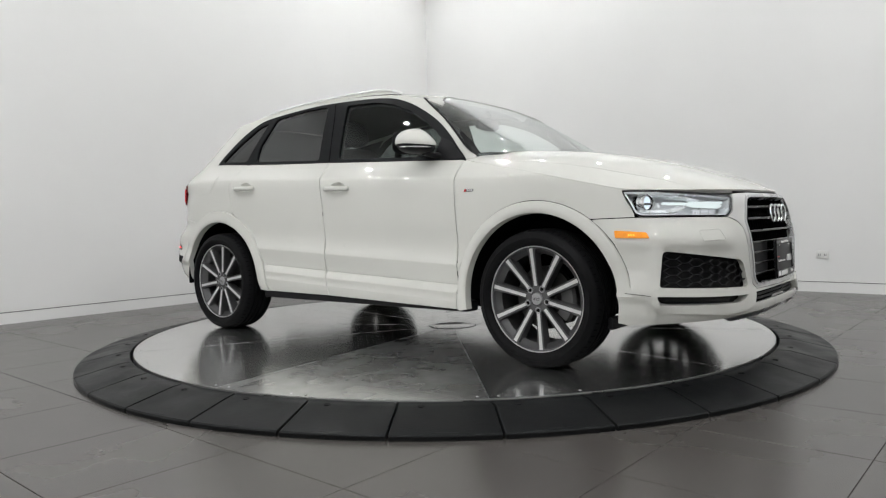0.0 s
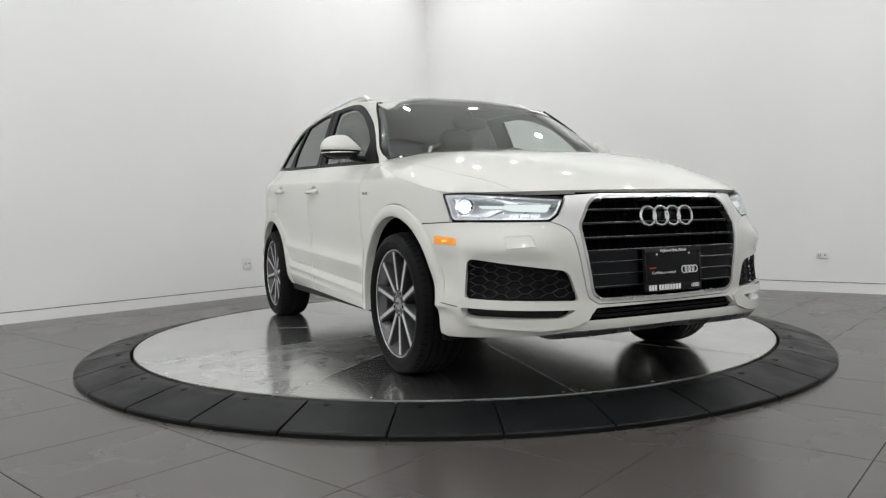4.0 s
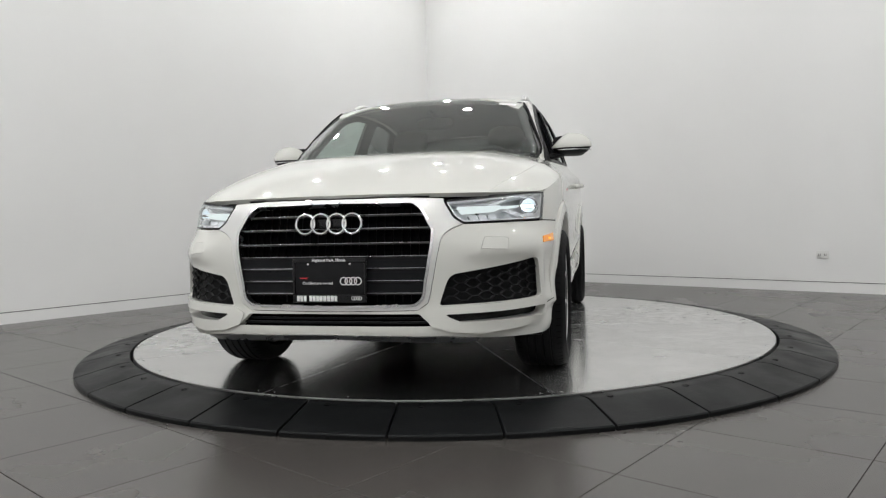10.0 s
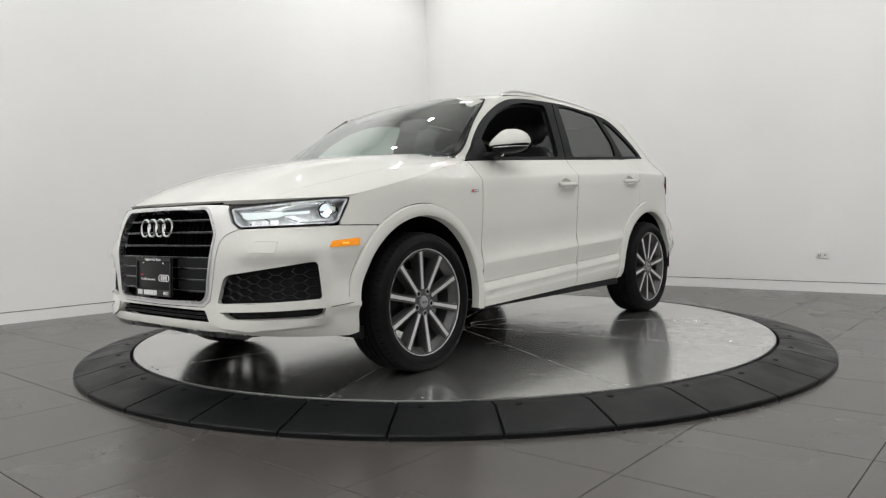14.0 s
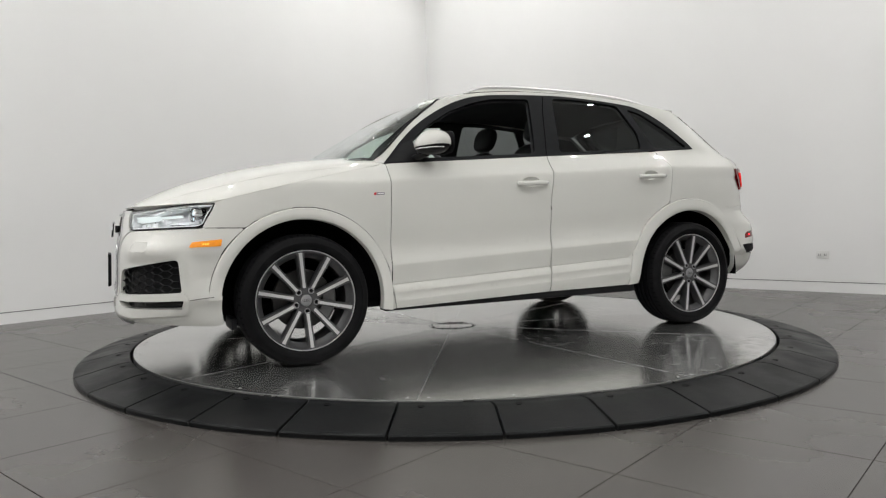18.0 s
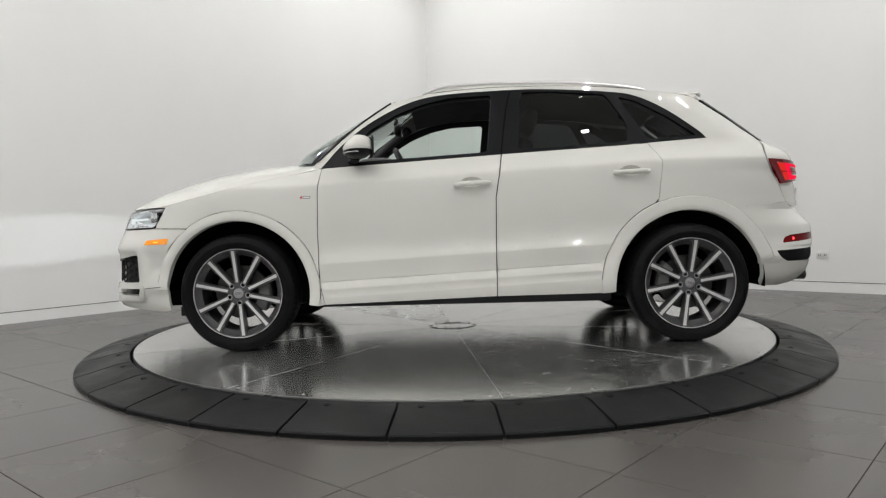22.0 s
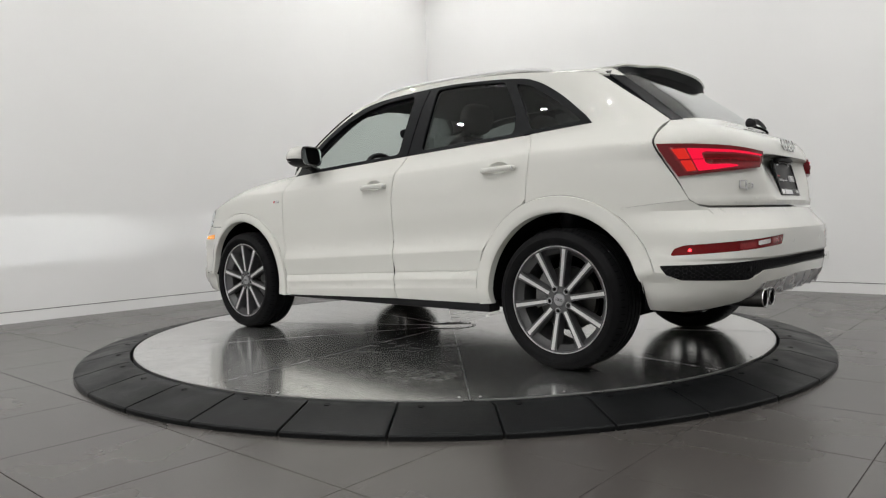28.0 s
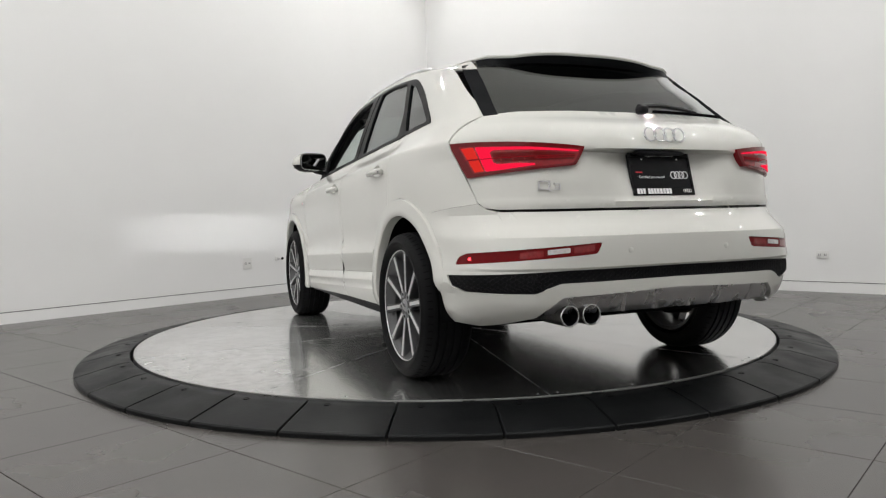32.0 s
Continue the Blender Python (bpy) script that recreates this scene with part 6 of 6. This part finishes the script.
def roof_things():
    line = [(0.215, 0.0), (0.15, 0.020), (0.06, 0.033), (-0.10, 0.031), (-0.40, 0.025), (-0.75, 0.019), (-0.95, 0.014), (-1.05, 0.008), (-1.125, -0.002)]
    bm = bmesh.new()
    pts = []
    for x, h in spline(line, 5):
        y = side_y(x, ROOF_EDGE(x)) - 0.045
        p = roof_map(x, y)
        pts.append(p + Vector((0, 0.0, 0.84 * h)))
    tube(bm, pts, 0.0135, 10, 0.75)
    mirrored(part("roof_rail", bm, RAIL, CAR, "satin silver roof rail"))
    bm = bmesh.new()
    rows = []
    for p, (x, h) in zip(pts, spline(line, 5)):
        base = roof_map(p.x, p.y)
        rows.append([bm.verts.new(p - Vector((0, 0.006, 0.006))), bm.verts.new(p + Vector((0, 0.006, -0.006))), bm.verts.new((p.x, p.y + 0.014, min(base.z + 0.001, p.z))), bm.verts.new((p.x, p.y - 0.014, min(base.z + 0.001, p.z)))])
    for a, b in zip(rows, rows[1:]):
        for k in range(4):
            bm.faces.new((a[k], b[k], b[(k + 1) % 4], a[(k + 1) % 4]))
    mirrored(part("rail_base", bm, PAINT, CAR))
    # roof spoiler
    def edge(y):
        return -1.566 + 0.112 * (abs(y) / 0.56) ** 3.5 + 0.050 * max(0.0, (abs(y) - 0.545) / 0.057) ** 1.4
    n = 87
    bm = bmesh.new()
    black = bmesh.new()
    rows, under = [], []
    for y in np.linspace(-0.602, 0.602, n):
        x0, x1 = -1.27 - 0.18 * (1 - (y / 0.62) ** 2), edge(y)
        row = []
        for k in range(6):
            x = x0 + (x1 - x0) * k / 5
            side = (abs(y) / 0.6) ** 2
            row.append(bm.verts.new(roof_map(x, y) + Vector((0, 0, 0.001 + (k / 5) ** 1.3 * (0.024 + 0.026 * side) * min(1.0, max(0.0, (0.604 - abs(y)) / 0.10)) ** 0.6))))
        tip = row[-1].co.copy()
        thin = min(1.0, 0.15 + (0.604 - abs(y)) / 0.10)
        row.append(bm.verts.new(tip + Vector((-0.003, 0, -0.006 * thin))))
        row.append(bm.verts.new(tip + Vector((0.003, 0, -0.014 * thin))))
        rows.append(row)
        q = tail_map(y, 1.428 + 0.038 * (1 - (y / 0.6) ** 2))
        if abs(y) > 0.552:                                   # the white ends run down to the screen
            for k in (1, 2):
                row.append(bm.verts.new((tip + Vector((0.003, 0, -0.014 * thin))).lerp(tail_map(y, 1.412) + Vector((-0.006, 0, 0.003)), k / 2)))
        else:
            under.append([black.verts.new(tip + Vector((0.003, 0, -0.0135 * thin))), black.verts.new(q + Vector((0.002, 0, -0.004)))])
    for a, b in zip(rows, rows[1:]):
        for k in range(min(len(a), len(b)) - 1):
            bm.faces.new((a[k], a[k + 1], b[k + 1], b[k])[::-1])
    for a, b in zip(under, under[1:]):
        black.faces.new((a[0], a[1], b[1], b[0])[::-1])
    for row in (rows[0], rows[-1]):                          # upright cheeks
        base = [bm.verts.new(roof_map(v.co.x, v.co.y) - Vector((0, 0, 0.006))) for v in row[:6]]
        for k in range(5):
            q = (row[k], base[k], base[k + 1], row[k + 1])
            bm.faces.new(q if row is rows[0] else q[::-1])
    sp = part("roof_spoiler", bm, PAINT, CAR, "white roof spoiler")
    part("spoiler_underside", black, BLACK_TRIM, sp, "black underside of the spoiler")
    # black flanks of the rear screen
    o = [(0.672, 1.158), (0.622, 1.161), (0.560, 1.414), (0.612, 1.418), (0.645, 1.28)]
    mirrored(part("screen_flank", skin(tail_map, o, grid=0.05, lift=0.004, flange=0.012, flip=True), BLACK_TRIM, CAR, "black side of the rear screen"))
    # rear wiper
    f = off_map(tail_map, 0.016, True)
    bm = bmesh.new()
    egg(bm, (-1.910, -0.034, 1.190), (0.026, 0.024, 0.019), 3.2, 20, 10)
    w = part("rear_wiper", bm, BLACK_PLASTIC, CAR, "black rear wiper")
    bm = bmesh.new()
    tube(bm, [(-1.905, -0.020, 1.206), (-1.905, -0.13, 1.212), (-1.897, -0.25, 1.204), (-1.885, -0.35, 1.192)], [0.014, 0.015, 0.012, 0.009], 8, 0.7)
    part("wiper_arm", bm, BLACK_PLASTIC, w)
    bm = bmesh.new()
    tube(bm, [off_map(tail_map, 0.010, True)(y, 1.186 - 0.02 * abs(y)) for y in np.linspace(-0.12, -0.53, 10)], 0.007, 6)
    part("wiper_blade", bm, VOID, w)
    # front wipers on the windscreen's foot
    g = off_map(nose_map, 0.008)
    for pts in (((0.40, 1.080), (0.22, 1.087), (-0.02, 1.090)), ((0.02, 1.083), (-0.22, 1.087), (-0.42, 1.082))):
        bm = bmesh.new()
        tube(bm, [g(y, z) for y, z in spline(pts, 6)], 0.008, 6)
        part("windscreen_wiper", bm, BLACK_PLASTIC, CAR, "black windscreen wiper")
    # black seal between windscreen and pillars
    bm = bmesh.new()
    tube(bm, [side_map(x, z) + Vector((0.004, 0.0, 0.002)) for x, z in WS_EDGE[4:]], 0.006, 8)
    mirrored(part("windscreen_seal", bm, BLACK_PLASTIC, CAR, "black windscreen seal"))
    # inspection sticker at the top of the windscreen
    q = [(0.560, 1.420), (0.455, 1.436), (0.455, 1.452), (0.560, 1.437)]
    part("sticker", skin(nose_map, q, grid=0.02, lift=0.003, flange=0), SIGN_WHITE, CAR, "white windscreen sticker")


def tail_things():
    four_rings("rear_emblem", Matrix.Translation((-2.093, 0, 1.060)) @ FACE_BACK @ pose(0, 0, 0, -14), 0.0285, 0.0038, 0.0475, CHROME)
    plate("rear_plate", Matrix.Translation((-2.087, 0.014, 0.899)) @ FACE_BACK @ pose(0, 0, 0, -14), "black dealer plate with white lettering")
    # model badge, drawn as plain bright shapes
    bm = bmesh.new()
    y0, z0 = 0.540, 0.858
    m = Matrix.Translation((tail_x(y0, z0) - 0.005, y0, z0)) @ Matrix.Rotation(radians(-21), 4, "Z") @ FACE_BACK @ Matrix.Diagonal((1.15, 1.0, 1, 1))
    for lo, hi in (((-0.030, -0.018, 0), (-0.024, 0.018, 0.004)), ((-0.0241, 0.013, 0), (0.004, 0.018, 0.004)), ((0.004, -0.018, 0), (0.010, 0.018, 0.004)), ((-0.0241, -0.018, 0), (0.0039, -0.013, 0.004)),
                   ((0.006, -0.024, 0), (0.018, -0.0185, 0.004)), ((0.022, 0.002, 0), (0.046, 0.006, 0.004)), ((0.042, -0.0141, 0), (0.046, 0.0019, 0.004)), ((0.022, -0.018, 0), (0.046, -0.0142, 0.004)), ((0.028, -0.008, 0), (0.0419, -0.004, 0.004))):
        box(bm, lo, hi, m=m)
    part("model_badge", bm, SATIN, CAR, "small bright badge on the tailgate")
    # plate lamp bar and handle under the tailgate's crease
    bm = bmesh.new()
    egg(bm, (-2.078, 0.02, 0.985), (0.020, 0.13, 0.010), 3, 24, 8)
    part("tailgate_handle", bm, BLACK_PLASTIC, CAR, "black tailgate handle")
    # black air deflectors before the front wheels
    for s in (1, -1):
        bm = bmesh.new()
        box(bm, (1.640, s * 0.70 - 0.10, 0.205), (1.668, s * 0.70 + 0.10, 0.262), 0.006)
        part("air_deflector", bm, BLACK_PLASTIC, CAR, "black rubber air deflector")
    # two tail pipes
    for y in (0.49, 0.392):
        bm = bmesh.new()
        m = Matrix.Translation((-2.125, y, 0.352)) @ FACE_BACK
        lathe(bm, [(0.0365, -0.004), (0.0375, 0.003), (0.040, 0.004), (0.0415, 0.0), (0.0415, -0.16)], 32, m)
        p = part("tail_pipe", bm, SOOTY, CAR, "chrome-tipped steel tail pipe")
        bm = bmesh.new()
        torus(bm, 0.0390, 0.0032, m @ pose(0, 0, 0.002), 36, 8)
        part("pipe_tip", bm, CHROME, p, "chrome rim")
        bm = bmesh.new()
        lathe(bm, [(0.0001, -0.12), (0.034, -0.12), (0.0362, -0.002)], 24, m)
        part("pipe_inside", bm, VOID, p)
    bm = bmesh.new()
    egg(bm, (-1.88, 0.42, 0.365), (0.11, 0.22, 0.05), 3, 24, 12)
    part("silencer", bm, SOOTY, CAR, "steel exhaust silencer")
    f = off_map(tail_map, -0.006, True)
    for y in (-0.42, -0.25, -0.08, 0.09, 0.25):
        bm = bmesh.new()
        a, b, c = f(y, 0.352), f(y, 0.43), f(y, 0.36)
        vs = [bm.verts.new(p) for p in (a + Vector((-0.012, -0.012, 0)), b + Vector((0.0, -0.004, 0)), b + Vector((0.0, 0.004, 0)), a + Vector((-0.012, 0.012, 0)), a + Vector((0.03, 0.012, 0)), a + Vector((0.03, -0.012, 0)))]
        bm.faces.new(vs[0:4])
        bm.faces.new((vs[0], vs[5], vs[1]))
        bm.faces.new((vs[3], vs[2], vs[4]))
        part("diffuser_fin", bm, SATIN, CAR)
    # honeycomb on the black band, parking sensors
    P = band_outline()
    for y in (0.62, 0.24, -0.24, -0.62):
        bm = bmesh.new()
        z = 0.600 if abs(y) < 0.4 else 0.49
        p = tail_map(y, z)
        lathe(bm, [(0.0001, 0.0015), (0.010, 0.0012), (0.0115, 0.0), (0.0115, -0.006)], 20, Matrix.Translation(p + Vector((0 if abs(y) < 0.4 else 0.006, 0, 0))) @ FACE_BACK)
        part("parking_sensor", bm, PAINT if abs(y) < 0.4 else BLACK_PLASTIC, CAR)
    hex_mesh(tail_ring, P, 0.030, 0.020, -0.004, "band_mesh", CAR, True, 0.0016)


def cabin():
    # dark linings behind the doors, pillars and roof
    o = [(-1.78, 0.87), (-0.86, 0.87), (-0.80, 0.60), (-0.80, 0.31), (0.78, 0.29), (0.86, 0.60), (0.84, belt(0.84) - 0.012), (-1.42, belt(-1.42) - 0.012), (-1.78, 1.12)]
    mirrored(part("door_lining", skin(side_map, o, grid=0.08, step=0.06, lift=-0.055, flange=0, flip=True), CABIN, CAR, "dark door lining"))
    low = [(x, belt(x) - 0.01) for x in np.linspace(-1.44, 0.815, 40)]
    fr = rounded([(-0.16, 1.126), (-0.194, 1.468), (0.05, 1.459), (0.2, 1.428), (0.36, 1.37), (0.52, 1.277), (0.66, 1.158), (0.73, 1.08)], 0.03)
    re = rounded([(-0.345, 1.136), (-0.374, 1.482), (-0.56, 1.482), (-0.872, 1.454), (-0.985, 1.272), (-0.99, 1.172)], 0.03)
    sm = rounded([(-0.95, 1.425), (-1.05, 1.395), (-1.21, 1.296), (-1.355, 1.19), (-1.10, 1.177), (-1.045, 1.270)], 0.025)
    mirrored(part("pillar_lining", skin(side_map, low + TRIM_TOP[:-1], [fr, re, sm], grid=0.06, lift=-0.03, flange=0, flip=True), CABIN, CAR))
    edge = [(x, side_y(x, ROOF_EDGE(x)) - 0.03) for x in np.linspace(0.33, -1.42, 30)]
    part("headliner", skin(roof_map, edge + [(x, -y) for x, y in edge[::-1]], grid=0.09, step=0.06, lift=-0.035, flange=0), HEADLINER, CAR, "dark grey headliner")
    # inside of the A pillars and of the hind pillars
    for pts, r in (([side_map(x, z) + Vector((-0.03, -0.035, -0.012)) for x, z in WS_EDGE], 0.032),):
        bm = bmesh.new()
        tube(bm, pts, r, 10)
        mirrored(part("pillar_trim", bm, CABIN, CAR))
    o = spline([(-1.434, 1.405), (-1.60, 1.285), (-1.765, 1.16)]) + [(-1.76, 1.10), (-1.42, belt(-1.42) - 0.02), (-1.44, 1.19), (-1.30, 1.30), (-1.15, 1.40), (-1.10, 1.44)]
    mirrored(part("hind_pillar_trim", skin(side_map, o, grid=0.08, lift=-0.035, flange=0, flip=True), CABIN, CAR))
    bm = bmesh.new()
    box(bm, (-1.62, -0.70, 0.255), (1.62, 0.70, 0.32), 0.02)
    part("underbody", bm, VOID, CAR, "black underbody")
    bm = bmesh.new()
    box(bm, (-0.86, 0.74, 0.243), (0.86, 0.836, 0.300), 0.012)
    mirrored(part("sill_strip", bm, BLACK_PLASTIC, CAR, "black lower sill"))
    bm = bmesh.new()
    box(bm, (-2.02, -0.55, 0.40), (-1.60, 0.55, 0.50), 0.04)
    part("rear_floor", bm, VOID, CAR)
    bm = bmesh.new()
    box(bm, (1.62, -0.52, 0.235), (2.04, 0.52, 0.34), 0.03)
    part("front_undertray", bm, VOID, CAR)
    bm = bmesh.new()
    box(bm, (0.86, -0.70, 0.30), (1.0, 0.70, 1.04), 0.02)
    part("bulkhead", bm, VOID, CAR)
    # dashboard
    bm = bmesh.new()
    egg(bm, (0.72, 0, 0.99), (0.24, 0.70, 0.085), 3.2, 40, 16)
    d = part("dashboard", bm, CABIN, CAR, "black dashboard")
    bm = bmesh.new()
    egg(bm, (0.52, 0.37, 1.085), (0.13, 0.20, 0.055), 2.6, 28, 14)
    part("binnacle", bm, CABIN, d)
    bm = bmesh.new()
    box(bm, (0.44, -0.02, 1.05), (0.47, 0.14, 1.12), 0.01)
    part("screen", bm, BLACK_GLOSS, d)
    # steering wheel
    m = Matrix.Translation((0.33, 0.37, 1.02)) @ Matrix.Rotation(radians(-66), 4, "Y")
    bm = bmesh.new()
    torus(bm, 0.182, 0.017, m, 48, 10)
    s = part("steering_wheel", bm, SEAT_CLOTH, CAR, "black steering wheel")
    bm = bmesh.new()
    egg(bm, (0, 0, -0.01), (0.07, 0.085, 0.03), 2.6, 20, 10, m)
    part("airbag_hub", bm, CABIN, s)
    for a in (90, 210, 330):
        bm = bmesh.new()
        tube(bm, [m @ Vector((0.05 * math.cos(radians(a)), 0.05 * math.sin(radians(a)), -0.01)), m @ Vector((0.175 * math.cos(radians(a)), 0.175 * math.sin(radians(a)), 0))], 0.016, 8, 0.6)
        part("wheel_spoke", bm, CABIN, s)
    # inside mirror
    bm = bmesh.new()
    egg(bm, (0.41, 0.03, 1.352), (0.026, 0.120, 0.040), 3, 24, 12)
    r = part("inside_mirror", bm, BLACK_PLASTIC, CAR, "black inside mirror")
    bm = bmesh.new()
    egg(bm, (0.386, 0.03, 1.352), (0.004, 0.108, 0.032), 3.4, 24, 10)
    part("inside_mirror_glass", bm, CHROME, r)
    bm = bmesh.new()
    tube(bm, [(0.42, 0.03, 1.37), (0.43, 0.03, 1.40), (0.425, 0.0, 1.43)], 0.014, 8)
    part("mirror_stem", bm, BLACK_PLASTIC, r)
    # seats
    lean = radians(-17)
    for y in (0.37, -0.37):
        bm = bmesh.new()
        egg(bm, (0.0, y, 0.60), (0.27, 0.255, 0.085), 3.2, 28, 14)
        seat = part("front_seat", bm, SEAT_CLOTH, CAR, "black leather front seat")
        m = Matrix.Translation((-0.24, y, 0.62)) @ Matrix.Rotation(lean, 4, "Y")
        bm = bmesh.new()
        egg(bm, (0, 0, 0.31), (0.075, 0.245, 0.33), 3.4, 28, 18, m)
        part("backrest", bm, SEAT_CLOTH, seat)
        for s_ in (-1, 1):
            bm = bmesh.new()
            egg(bm, (0.05, s_ * 0.205, 0.27), (0.07, 0.045, 0.25), 2.6, 16, 12, m)
            part("bolster", bm, SEAT_CLOTH, seat)
            bm = bmesh.new()
            tube(bm, [m @ Vector((-0.01, s_ * 0.06, 0.60)), m @ Vector((0.0, s_ * 0.06, 0.72))], 0.006, 8)
            part("headrest_post", bm, CHROME, seat)
        bm = bmesh.new()
        egg(bm, (0.015, 0, 0.745), (0.052, 0.135, 0.092), 2.8, 24, 14, m)
        part("headrest", bm, SEAT_CLOTH, seat, "black headrest")
    bm = bmesh.new()
    egg(bm, (-0.88, 0, 0.62), (0.28, 0.62, 0.09), 3.6, 36, 12)
    bench = part("rear_bench", bm, SEAT_CLOTH, CAR, "black leather rear bench")
    m = Matrix.Translation((-1.14, 0, 0.62)) @ Matrix.Rotation(radians(-22), 4, "Y")
    bm = bmesh.new()
    egg(bm, (0, 0, 0.27), (0.08, 0.62, 0.29), 3.8, 36, 16, m)
    part("bench_back", bm, SEAT_CLOTH, bench)
    for y in (0.36, 0.0, -0.36):
        bm = bmesh.new()
        egg(bm, (0.0, y, 0.60), (0.05, 0.125, 0.065), 2.8, 20, 12, m)
        part("rear_headrest", bm, SEAT_CLOTH, bench)
    bm = bmesh.new()
    box(bm, (-1.95, -0.62, 1.02), (-1.36, 0.62, 1.045), 0.01)
    part("parcel_shelf", bm, CABIN, CAR)


grille()
nose_vents()
headlamps()
tail_lamps()
mirrors()
handles()
roof_things()
tail_things()
cabin()


def motions():
    rows_plate, rows_car = [], []
    for t, deg in TURNS:
        m = Matrix.Rotation(radians(deg), 4, "Z")
        rows_plate.append((t, m))
        rows_car.append((t, m @ Matrix.Translation((-CAR_OFF[0], -CAR_OFF[1], 0))))
    walk(PLATE, rows_plate)
    walk(CAR, rows_car)


motions()
